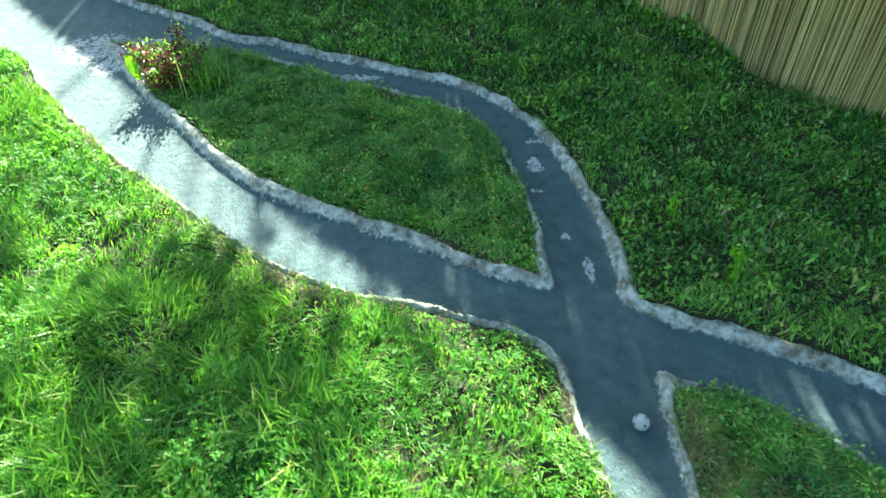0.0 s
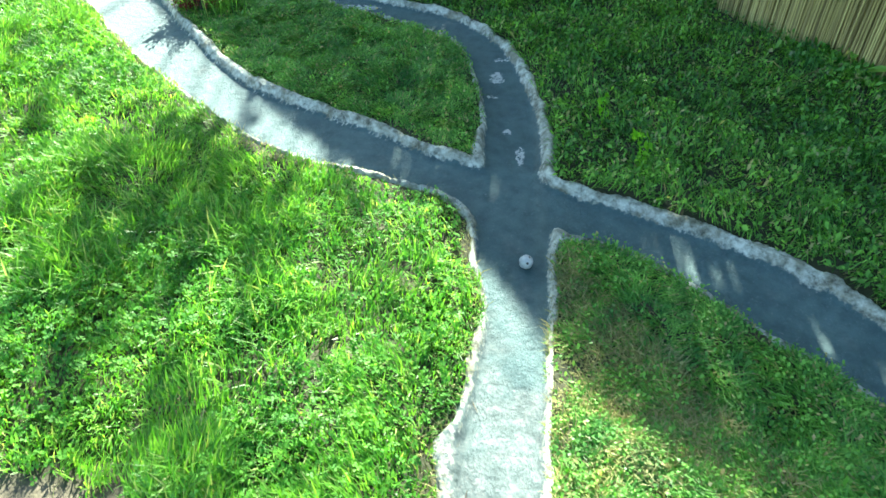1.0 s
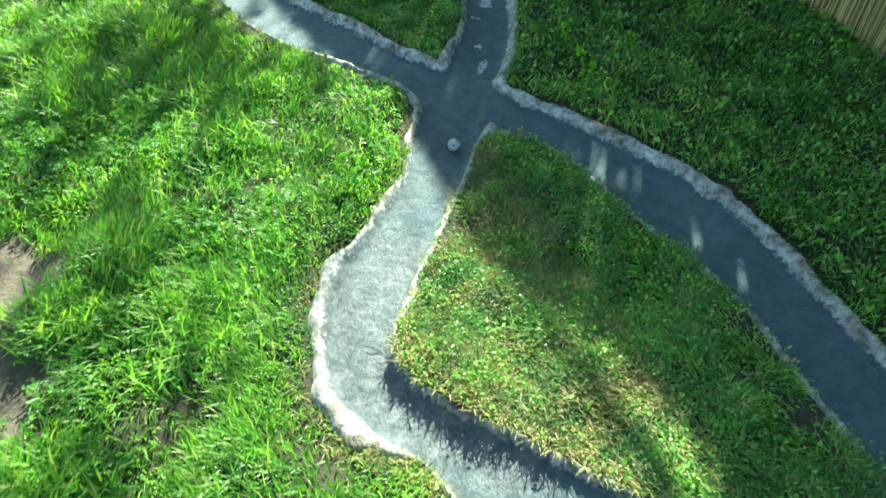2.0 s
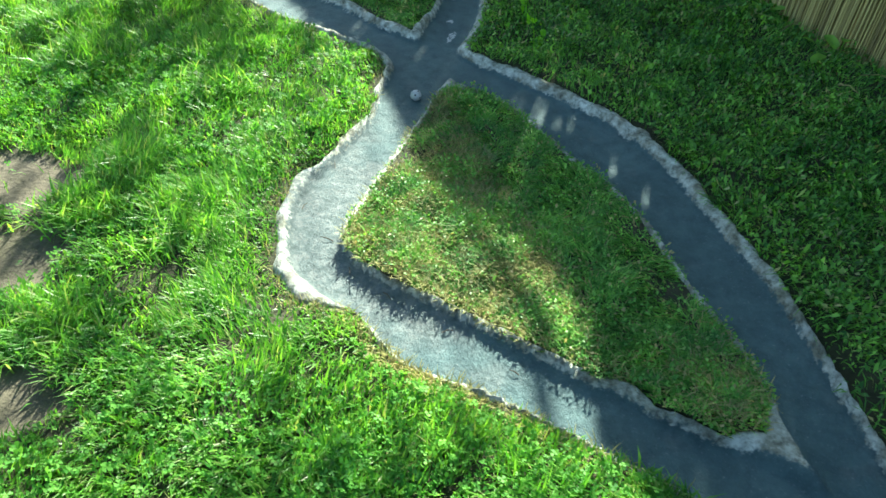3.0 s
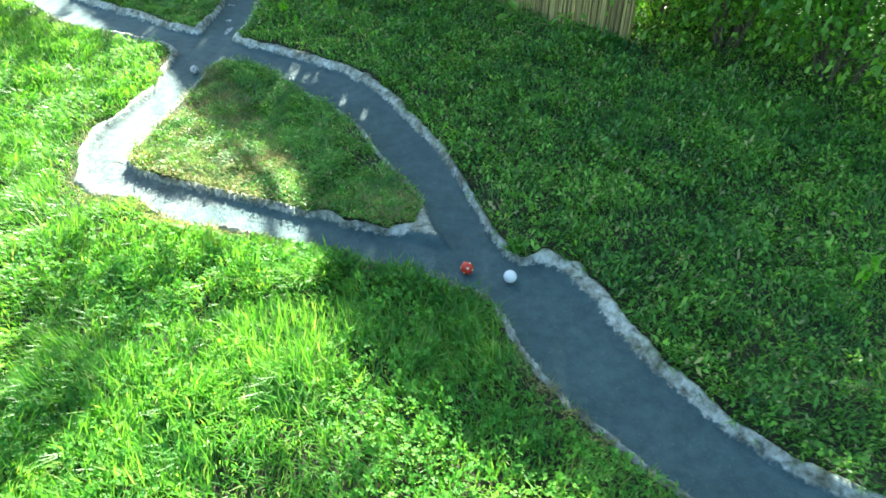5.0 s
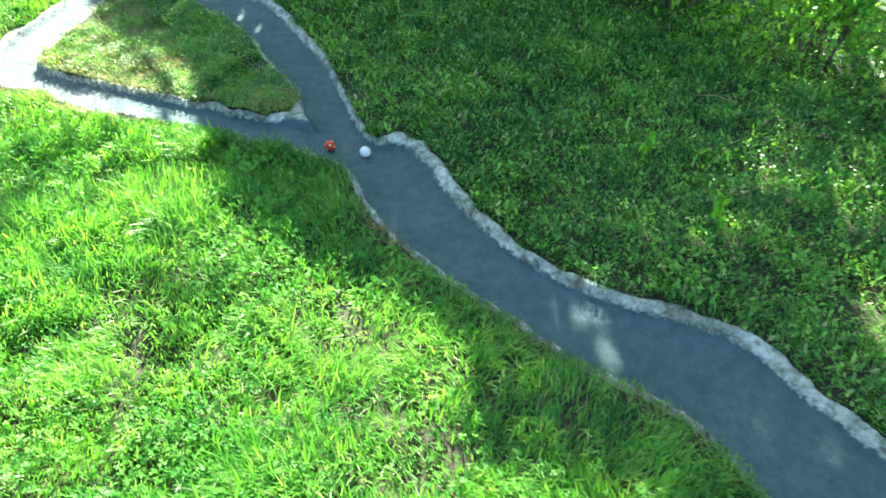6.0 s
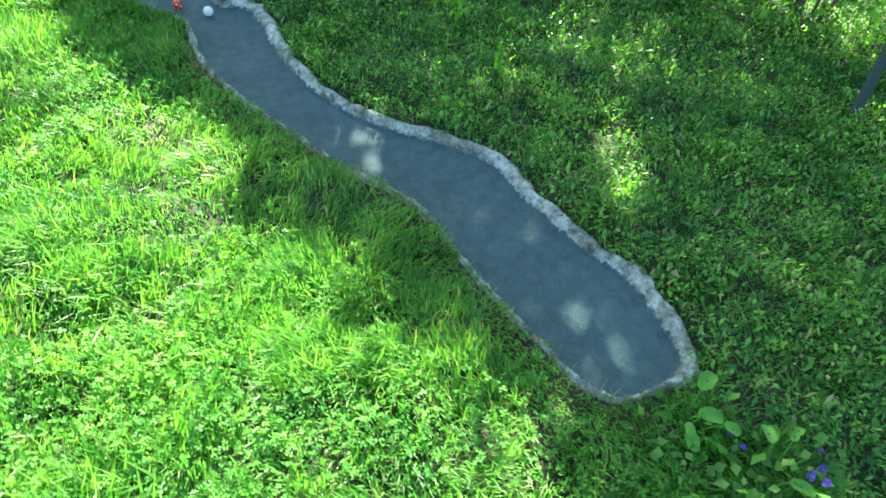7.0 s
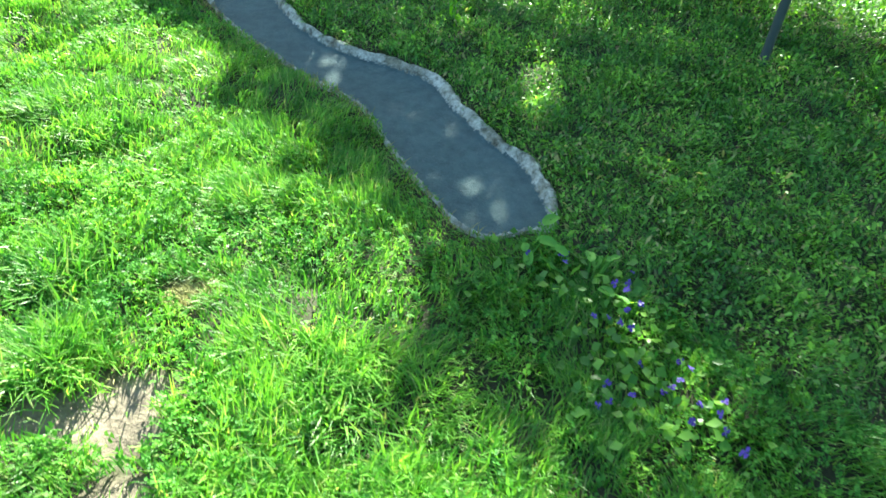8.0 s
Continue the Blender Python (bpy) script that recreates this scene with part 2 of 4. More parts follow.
def lattice_noise(q, scale, seed=0):
    """Smooth value noise from 0 to 1."""
    p = q * scale
    i = np.floor(p).astype(int)
    f = p - i
    f = f * f * (3 - 2 * f)

    def h(ix, iy):
        n = (ix * 374761393 + iy * 668265263 + seed * 974711) & 0x7FFFFFFF
        n = ((n ^ (n >> 13)) * 1274126177) & 0x7FFFFFFF
        return ((n ^ (n >> 16)) & 0xFFFF) / 65535

    a, b = h(i[:, 0], i[:, 1]), h(i[:, 0] + 1, i[:, 1])
    c, d = h(i[:, 0], i[:, 1] + 1), h(i[:, 0] + 1, i[:, 1] + 1)
    return (a * (1 - f[:, 0]) + b * f[:, 0]) * (1 - f[:, 1]) + (c * (1 - f[:, 0]) + d * f[:, 0]) * f[:, 1]


def hashed(i, seed):
    n = (i[:, 0] * 374761393 + i[:, 1] * 668265263 + seed * 974711) & 0x7FFFFFFF
    n = ((n ^ (n >> 13)) * 1274126177) & 0x7FFFFFFF
    return ((n ^ (n >> 16)) & 0xFFFF) / 65535


def cushions(q, size, seed):
    """Rounded clumps about size metres across: how high each spot lies, 0 in the gaps to 1 on the tallest, and the way its clump bends."""
    p = q / size
    i = np.floor(p).astype(int)
    high, bend = np.zeros(len(q)), np.zeros(len(q))
    for dx in (-1, 0, 1):
        for dy in (-1, 0, 1):
            c = i + (dx, dy)
            heart = c + 0.15 + 0.7 * np.c_[hashed(c, seed), hashed(c, seed + 1)]
            v = (0.3 + 0.7 * hashed(c, seed + 2)) * np.clip(1 - ((p - heart) ** 2).sum(1) / 0.75, 0, 1)
            bend = np.where(v > high, 2 * np.pi * hashed(c, seed + 3), bend)
            high = np.maximum(high, v)
    return high, bend


# bare earth: x, y, radius along x and y, paleness: dry clay, with full sun or dappled shade worked into the tone
BARE = [(-0.47, -0.475, 0.12, 0.055, 0.5), (-0.36, -0.60, 0.06, 0.07, 0.4), (-0.25, -0.77, 0.055, 0.04, 0.4), (0.655, -1.752, 0.066, 0.043, 1.0), (0.612, -1.757, 0.04, 0.034, 1.0), (0.70, -1.835, 0.03, 0.018, 0.8), (0.697, -1.609, 0.022, 0.016, 0.25)]


def bareness(q, tone=False):
    v = np.zeros(len(q))
    for x, y, rx, ry, pale in BARE:
        r = np.hypot((q[:, 0] - x) / rx, (q[:, 1] - y) / ry) + 0.7 * (lattice_noise(q, 45, 3) - 0.5)
        v = np.maximum(v, np.clip((1.15 - r) / 0.3, 0, 1) * (pale if tone else 1))
    return v


def trench(q):
    """A dark hollow behind the thin rim of the right-hand branch."""
    return np.exp(-(((q[:, 0] - 0.487 - 0.42 * -(q[:, 1] + 0.6)) / 0.016) ** 2 + ((q[:, 1] + 0.6) / 0.085) ** 2))


def lawn_height(q):
    return 0.010 * (lattice_noise(q, 6, 5) - 0.5) + 0.010 * (lattice_noise(q, 22, 6) - 0.5)


def mesh_from(name, verts, faces, mat, smooth=False):
    me = bpy.data.meshes.new(name)
    verts = np.asarray(verts, np.float32)
    faces = np.asarray(faces, np.int32)
    k = faces.shape[1]
    me.vertices.add(len(verts))
    me.vertices.foreach_set("co", verts.ravel())
    me.loops.add(faces.size)
    me.loops.foreach_set("vertex_index", faces.ravel())
    me.polygons.add(len(faces))
    me.polygons.foreach_set("loop_start", np.arange(0, faces.size, k, dtype=np.int32))
    if smooth:
        me.polygons.foreach_set("use_smooth", np.ones(len(faces), bool))
    me.materials.append(mat)
    me.update(calc_edges=True)
    return me


def point_values(me, name, values):
    me.attributes.new(name, "FLOAT", "POINT").data.foreach_set("value", np.asarray(values, np.float32))


def part(name, me, parent, label=""):
    ob = new(name, me)
    ob.parent = parent
    return tagged(ob, label)


# width of the bare rim: x, y, radius, width; the rest goes by the side of the run
WIDE_RIMS = [(-0.70, 0.62, 0.10, 0.034), (0.418, -0.682, 0.045, 0.045), (0.375, -0.688, 0.018, 0.016), (0.272, -0.648, 0.02, 0.018), (0.012, -0.118, 0.035, 0.015), (0.0, -0.19, 0.06, 0.011),
             (-0.10, 0.04, 0.06, 0.018), (0.58, -0.77, 0.06, 0.026), (0.66, -0.93, 0.07, 0.02), (-0.12, -0.44, 0.09, 0.019), (-0.10, -0.34, 0.07, 0.014), (-0.09, -0.07, 0.05, 0.012), (-0.06, -0.58, 0.05, 0.022),
             (-0.16, -0.025, 0.06, 0.008), (-0.25, 0.012, 0.06, 0.007), (0.15, -0.10, 0.07, 0.022), (0.27, -0.19, 0.06, 0.024), (1.08, -1.42, 0.05, 0.018)]
THIN_RIMS = [(0.455, -0.56, 0.08, 0.005), (0.49, -0.66, 0.05, 0.005), (0.52, -0.725, 0.025, 0.003), (0.80, -1.07, 0.03, 0.013)]


def far_bank(q):
    return q[:, 1] > np.interp(q[:, 0], [-1.5, -0.8, -0.45, -0.2, -0.03, 0.0, 0.1, 0.3, 0.42, 0.5, 0.7, 0.95, 1.05, 2.0],
                               [1.4, 0.8, 0.64, 0.5, 0.3, -0.05, -0.1, -0.3, -0.55, -0.72, -1.02, -1.3, -1.47, -2.3])


def rim_width(q):
    """How far the bare cement reaches out from the bed before the turf begins."""
    upper = inside(q, LOOPS[1])
    low_edge = upper & (q[:, 1] < np.interp(q[:, 0], [-0.8, -0.5, -0.2, -0.06], [0.72, 0.45, 0.22, 0.04]))
    w = np.where(far_bank(q) & ~upper & ~inside(q, LOOPS[2]), 0.017, np.where(low_edge, 0.017, np.where(inside(q, LOOPS[2]), 0.003, np.where(q[:, 0] > 0.45, 0.0058, 0.0035))))
    for spots_list, pick in ((WIDE_RIMS, np.maximum), (THIN_RIMS, np.minimum)):
        for x, y, r, wide in spots_list:
            near = np.clip(1.6 - 1.2 * np.hypot(q[:, 0] - x, q[:, 1] - y) / r, 0, 1)
            w = pick(w, wide * near + w * (1 - near))
    return w * (0.7 + 0.6 * lattice_noise(q, 30, 12)) + 0.005 * (lattice_noise(q, 70, 13) - 0.5)


def fence_y(x):
    """The line on which the reed fence and the bushes stand."""
    return np.interp(x, [-1.4, -0.67, -0.33, 0.05, 0.25, 0.47, 0.61, 0.80, 1.2, 2.2], [2.9, 1.97, 1.53, 1.07, 0.80, 0.34, 0.13, -0.036, -0.4, -1.3])


# ---- cement run and ground ----
STEP = 0.004
gx, gy = np.meshgrid(np.arange(-1.5, 2.0, STEP), np.arange(-2.3, 1.5, STEP))
grid = np.stack([gx.ravel(), gy.ravel()], 1)
near_run = np.zeros(len(grid), bool)
coarse = LOOPS[0][::3]
for a in coarse:
    near_run |= np.abs(grid - a).max(1) < 0.11
near_run |= inside(grid, LOOPS[0])
dist = np.full(len(grid), 1.0)
dist[near_run] = channel_distance(grid[near_run])


reach = np.full(len(grid), 0.02)
reach[near_run] = rim_width(grid[near_run])


def run_profile(q, d, rim):
    """Height of the cement: flat bed, sloping wall, rounded rim that dips under the turf."""
    wide = np.clip(rim * 0.75, 0.003, 0.014)
    s = np.clip(d / wide, 0, 1)
    z = BED + (RIM - BED) * s * s * (3 - 2 * s)
    z += np.clip(-d, 0, 0.03) * -0.05
    z += np.where(d > 0, 0.0028 * (lattice_noise(q, 60, 9) - 0.5) + 0.0012 * (lattice_noise(q, 120, 10) - 0.5), 0.0006 * lattice_noise(q, 60, 4))
    return z - np.clip(d - rim, 0, 0.03) * 1.6


def cells(keep):
    """The lattice's square faces whose four corners are kept, with the corners renumbered."""
    rows, cols = gx.shape
    ids = np.arange(rows * cols).reshape(rows, cols)
    quad = np.stack([ids[:-1, :-1], ids[:-1, 1:], ids[1:, 1:], ids[1:, :-1]], -1).reshape(-1, 4)
    quad = quad[keep[quad].all(1)]
    used, faces = np.unique(quad, return_inverse=True)
    return used, faces.reshape(-1, 4)


used, faces = cells(dist < reach + 0.012)
q = grid[used]
run_mesh = mesh_from("cement_run", np.c_[q, run_profile(q, dist[used], reach[used])], faces, CEMENT, True)
# rim tone weakened towards the bed's at the near branch's bend
dull_bend = np.exp(-(((q[:, 0] + 0.11) / 0.1) ** 2 + ((q[:, 1] + 0.42) / 0.2) ** 2))
point_values(run_mesh, "rim", np.clip(0.5 + (dist[used] - 0.3 * reach[used]) / 0.012, 0, 1) * (1 - 0.62 * dull_bend))
crumb = np.zeros(len(q))
for cx, cy, rx, ry in ((-0.035, 0.27, 0.02, 0.035), (-0.045, 0.21, 0.016, 0.014), (-0.015, 0.05, 0.012, 0.035), (-0.03, 0.11, 0.012, 0.02), (-0.75, 0.70, 0.10, 0.11), (-0.70, 0.62, 0.06, 0.06), (-0.3, 0.55, 0.10, 0.024), (-0.02, 0.33, 0.03, 0.012)):
    crumb = np.maximum(crumb, np.clip(1.4 - np.hypot((q[:, 0] - cx) / rx, (q[:, 1] - cy) / ry), 0, 1))
point_values(run_mesh, "crumbs", crumb)
# sunlit look of the near branch's bend, put into the bed colour as a pale mottle
point_values(run_mesh, "bend_sun", np.clip(1.5 * np.exp(-(((q[:, 0] + 0.02) / 0.16) ** 2 + ((q[:, 1] + 0.5) / 0.19) ** 2)) - 0.3 + 0.8 * (lattice_noise(q, 25, 14) - 0.5) + 0.5 * (lattice_noise(q, 70, 15) - 0.5), 0, 0.6))
tagged(new("pavement_run", run_mesh), "grey-blue cement marble run with pale rough rims, sunk in a lawn", "marble run", kind="structure")

used, faces = cells((dist > 0.003) & (dist < 0.10))
fine = len(used)
q = grid[used]
# coarser turf away from the run, tucked 2 mm under the fine strip
cx, cy = np.meshgrid(np.arange(-1.5, 2.0, 3 * STEP), np.arange(-2.3, 1.5, 3 * STEP))
cq = np.stack([cx.ravel(), cy.ravel()], 1)
cd = np.full(len(cq), 1.0)
cnear = inside(cq, LOOPS[0])
for a in coarse:
    cnear |= np.abs(cq - a).max(1) < 0.11
cd[cnear] = channel_distance(cq[cnear])
ids = np.arange(len(cq)).reshape(cx.shape)
quad = np.stack([ids[:-1, :-1], ids[:-1, 1:], ids[1:, 1:], ids[1:, :-1]], -1).reshape(-1, 4)
quad = quad[(cd > 0.065)[quad].all(1)]
cused, cfaces = np.unique(quad, return_inverse=True)
q = np.concatenate([q, cq[cused]])
away = np.concatenate([dist[used], cd[cused]])
rim_here = np.concatenate([reach[used], np.full(len(cused), 0.02)])
faces = np.concatenate([faces, cfaces.reshape(-1, 4) + fine])
bare = bareness(q)
turf = lawn_height(q) * np.clip((away - 0.012) / 0.05, 0, 1) - 0.003 * bare - 0.0035
turf[fine:] -= np.where(cd[cused] < 0.11, 0.002, 0.0)
turf -= np.clip(rim_here + 0.004 - away, 0, 0.03) * 0.8
turf -= 0.014 * trench(q)
for hx, hy, r, deep in ((0.603, -1.797, 0.015, 0.025), (0.705, -1.80, 0.02, 0.02)):
    turf -= deep * np.exp(-(((q[:, 0] - hx) / r) ** 2 + ((q[:, 1] - hy) / (0.6 * r)) ** 2))
ground_mesh = mesh_from("ground", np.c_[q, turf], faces, SOIL, True)
point_values(ground_mesh, "bare", bareness(q, True))
strip = q[:, 0] * 0.76 + q[:, 1] * 0.65
point_values(ground_mesh, "sward", np.clip(np.max([-0.8 - strip, strip - 0.95, -1.05 - q[:, 0], -2.05 - q[:, 1], q[:, 1] - fence_y(q[:, 0]) - 0.05], 0) / 0.08, 0, 1))
ground = tagged(new("ground", ground_mesh), "dark garden soil with bare trodden patches under the lawn", "ground", kind="structure")
edge = [(-1.5, -2.3), (2.0 - STEP, -2.3), (2.0 - STEP, 1.5 - STEP), (-1.5, 1.5 - STEP)]
outer = [(-60, -60), (60, -60), (60, 60), (-60, 60)]
far_mesh = mesh_from("far_ground", [(x, y, -0.004) for x, y in edge + outer], [(0, 4, 5, 1), (1, 5, 6, 2), (2, 6, 7, 3), (3, 7, 4, 0)], SOIL)
point_values(far_mesh, "bare", np.zeros(8))
point_values(far_mesh, "sward", np.ones(8))
tagged(new("ground_far", far_mesh), "garden ground reaching to the horizon", "ground", kind="structure")


# ---- grass, clover and weeds ----
def spots(count, box, want):
    """Random places in a box (x0, x1, y0, y1), thinned by the density that want gives."""
    q = np.c_[RNG.uniform(box[0], box[1], count), RNG.uniform(box[2], box[3], count)]
    return q[RNG.random(count) < want(q)]


def lattice_values(values, q):
    ij = np.clip(np.round((q - (-1.5, -2.3)) / STEP).astype(int), 0, (gx.shape[1] - 1, gx.shape[0] - 1))
    return values.reshape(gx.shape)[ij[:, 1], ij[:, 0]]


def run_clear(q, gap=0.0):
    """Off the cement, by a gap."""
    near = (q[:, 0] > -1.5) & (q[:, 0] < 1.98) & (q[:, 1] > -2.28) & (q[:, 1] < 1.48)
    return ~near | (lattice_values(dist, q) > lattice_values(reach, q) + gap)


def blades(q, length, width, lean, base_z, turn=None):
    """Curved, tapering blades of two segments."""
    n = len(q)
    turn = RNG.uniform(0, 2 * np.pi, n) if turn is None else turn
    face = turn + np.pi / 2 + RNG.normal(0, 0.4, n)
    out = np.c_[np.cos(turn), np.sin(turn)]
    side = np.c_[np.cos(face), np.sin(face)] * (width / 2)[:, None]
    up = np.sqrt(np.clip(1 - (lean * 0.9) ** 2, 0.05, 1))
    verts = []
    for s, w in ((0.0, 0.85), (0.52, 1.0)):
        reach, rise = length * lean * s**1.7, length * up * (s - 0.25 * lean * s**2)
        c = q + out * reach[:, None]
        verts += [np.c_[c - side * w, base_z + rise], np.c_[c + side * w, base_z + rise]]
    verts.append(np.c_[q + out * (length * lean)[:, None], base_z + length * up * (1 - 0.25 * lean - 0.15 * lean**2)])
    v = np.stack(verts, 1).reshape(-1, 3)
    base = (np.arange(n) * 5)[:, None, None]
    tri = np.array([(0, 1, 3), (0, 3, 2), (2, 3, 4)])[None]
    return v, (base + tri).reshape(-1, 3)


def leaves(q, size, z, tilt=0.5, kind="oval", turn=None, broad=0.4):
    """Folded leaves: small ones of two triangles, an oval of four about a midrib, or a trefoil of three such."""
    n = len(q)
    turn = RNG.uniform(0, 2 * np.pi, n) if turn is None else turn
    lobes = (0.0, 2.09, 4.19) if kind == "trefoil" else (0.0,)
    nx, ny = RNG.normal(0, tilt, n), RNG.normal(0, tilt, n)
    vs, fs = [], []
    if kind == "clover":
        fs = []
        for k, lobe in enumerate((0.0, 2.09, 4.19)):
            a = turn + lobe
            along, across = np.c_[np.cos(a), np.sin(a)], np.c_[-np.sin(a), np.cos(a)]
            for l, w, h in ((0, 0, 0), (0.7, 0.5, 0.16), (0.95, 0, 0.0), (0.7, -0.5, 0.16)):
                d = along * (l * size)[:, None] + across * (w * size)[:, None]
                vs.append(np.c_[q + d, z + h * size + d[:, 0] * nx + d[:, 1] * ny])
            fs += [(4 * k, 4 * k + 2, 4 * k + 1), (4 * k, 4 * k + 3, 4 * k + 2)]
        return np.stack(vs, 1).reshape(-1, 3), ((np.arange(n) * 12)[:, None, None] + np.array(fs)[None]).reshape(-1, 3)
    if kind == "small":
        along, across = np.c_[np.cos(turn), np.sin(turn)], np.c_[-np.sin(turn), np.cos(turn)]
        for l, w, h in ((0, 0, 0), (0.5, broad, 0.12), (1.0, 0, 0.02), (0.5, -broad, 0.12)):
            d = along * (l * size)[:, None] + across * (w * size)[:, None]
            vs.append(np.c_[q + d, z + h * size + d[:, 0] * nx + d[:, 1] * ny])
        return np.stack(vs, 1).reshape(-1, 3), ((np.arange(n) * 4)[:, None, None] + np.array([(0, 2, 1), (0, 3, 2)])[None]).reshape(-1, 3)
    for k, lobe in enumerate(lobes):
        a = turn + lobe
        along, across = np.c_[np.cos(a), np.sin(a)], np.c_[-np.sin(a), np.cos(a)]
        shape = [(0, 0, 0), (0.55, 0.42, 0.12), (0.5, 0, 0.0), (0.55, -0.42, 0.12), (1.0, 0, -0.04)] if kind == "oval" else \
            [(0, 0, 0), (0.62, 0.46, 0.1), (0.5, 0, 0.0), (0.62, -0.46, 0.1), (0.92, 0, 0.02)]
        for l, w, h in shape:
            d = along * (l * size)[:, None] + across * (w * size)[:, None]
            vs.append(np.c_[q + d, z + h * size + d[:, 0] * nx + d[:, 1] * ny])
        o = 5 * k
        fs += [(o, o + 2, o + 1), (o, o + 3, o + 2), (o + 1, o + 2, o + 4), (o + 2, o + 3, o + 4)]
    per = 5 * len(lobes)
    v = np.stack(vs, 1).reshape(-1, 3)
    return v, ((np.arange(n) * per)[:, None, None] + np.array(fs)[None]).reshape(-1, 3)


def merged(chunks):
    vs, fs, o = [], [], 0
    for v, f in chunks:
        vs.append(v)
        fs.append(f + o)
        o += len(v)
    return np.concatenate(vs), np.concatenate(fs)


def on_island(q):
    return inside(q, LOOPS[1]) | inside(q, LOOPS[2])


def lawn_side(q):
    """Near side of the run."""
    return ~inside(q, LOOPS[0]) & ~far_bank(q)


def corridor(q):
    """The stretch of garden along the run."""
    off = (q[:, 0] * 0.76 + q[:, 1] * 0.65)
    return ((off > -0.84) & (off < 1.0)) * np.where(off > 0.6, 0.6, 1.0)


def turf_z(q):
    return lawn_height(q) - 0.004


def build_lawn():
    area = (-1.1, 1.6, -2.1, 0.95)

    def want(q):
        thick = (0.6 + 0.7 * lattice_noise(q, 9, 21)) * np.clip(0.15 + 1.5 * lattice_noise(q, 38, 25), 0, 1)
        return thick * corridor(q) * lawn_side(q) * run_clear(q) * (1 - 0.985 * bareness(q))

    q = spots(1500000, area, want)
    high, bend = cushions(q, 0.075, 81)
    low, twist = cushions(q, 0.028, 85)
    keep = RNG.random(len(q)) < 0.42 + 0.8 * (0.6 * high + 0.4 * low)
    q, high, bend, low, twist = q[keep], high[keep], bend[keep], low[keep], twist[keep]
    n = len(q)
    tuft = np.clip((lattice_noise(q, 7, 22) - 0.4) * 3, 0, 1)
    length = RNG.uniform(0.6, 1.1, n) * (0.010 + (0.013 + 0.020 * tuft) * high + 0.010 * low)
    length *= np.where(~run_clear(q, 0.012), 0.35, np.where(~run_clear(q, 0.035), 0.65, 1))
    turn = np.where(RNG.random(n) < 0.65, bend, twist) + RNG.normal(0, 0.6, n)
    v, f = blades(q, length, RNG.uniform(0.0009, 0.0019, n), RNG.uniform(0.3, 1.0, n), turf_z(q) + 0.005 * high, turn)
    tagged(new("lawn_grass", mesh_from("lawn_grass", v, f, BLADE)), "bright green sunlit lawn grass in uneven tufts beside the run", "grass", kind="stuff")

    def want_clover(q):
        return np.clip((lattice_noise(q, 8, 23) - 0.25) * 2.0, 0, 1) * corridor(q) * lawn_side(q) * run_clear(q, 0.014) * (1 - 0.97 * bareness(q))

    q = spots(260000, area, want_clover)
    n = len(q)
    z = turf_z(q) + 0.004 + RNG.uniform(0.5, 1, n) * (0.018 * cushions(q, 0.075, 81)[0] + 0.012 * cushions(q, 0.028, 85)[0])
    v, f = leaves(q, RNG.uniform(0.0022, 0.0044, n), z, 0.7, "clover")
    tagged(new("lawn_clover", mesh_from("lawn_clover", v, f, CLOVER)), "low clover leaves growing among the lawn grass", "clover", kind="stuff")


def build_tuft(x, y, spread, tall, count):
    """A coarse tussock whose long blades bend outwards."""
    count = count * 3 // 2
    q = np.c_[RNG.normal(x, spread * 0.5, count), RNG.normal(y, spread * 0.5, count)]
    q = q[run_clear(q)]
    n = len(q)
    v, f = blades(q, RNG.uniform(0.55, 1.1, n) * tall, RNG.uniform(0.0013, 0.0026, n), RNG.uniform(0.35, 0.98, n), turf_z(q))
    tagged(new("grass_tussock", mesh_from("grass_tussock", v, f, BLADE)), "coarse tussock of long bright grass standing in the lawn", "grass tuft", group="tussocks in the lawn", kind="stuff")


def build_islands():
    def want(q):
        return (0.6 + 0.6 * lattice_noise(q, 12, 31)) * on_island(q) * run_clear(q)

    q = spots(560000, (-0.8, 0.5, -0.75, 0.75), want)
    n = len(q)
    high, bend = cushions(q, 0.034, 91)
    trim = np.where(~run_clear(q, 0.012), 0.45, 1)
    v, f = blades(q, RNG.uniform(0.6, 1.1, n) * (0.008 + 0.019 * high) * trim, RNG.uniform(0.0010, 0.0020, n), RNG.uniform(0.7, 1.0, n), turf_z(q), bend + RNG.normal(0, 0.8, n))
    tagged(new("island_grass", mesh_from("island_grass", v, f, SHORT_BLADE)), "short fine grass on the two islands of the run", "grass", kind="stuff")
    q = spots(130000, (-0.8, 0.5, -0.75, 0.75), want)
    n = len(q)
    z = turf_z(q) + 0.003 + RNG.uniform(0.5, 1, n) * 0.018 * cushions(q, 0.034, 91)[0]
    v, f = leaves(q, RNG.uniform(0.002, 0.0045, n), z, 0.6, "small")
    tagged(new("island_weeds", mesh_from("island_weeds", v, f, SHORT_BLADE)), "tiny weed leaves among the island grass", "weeds", kind="stuff")


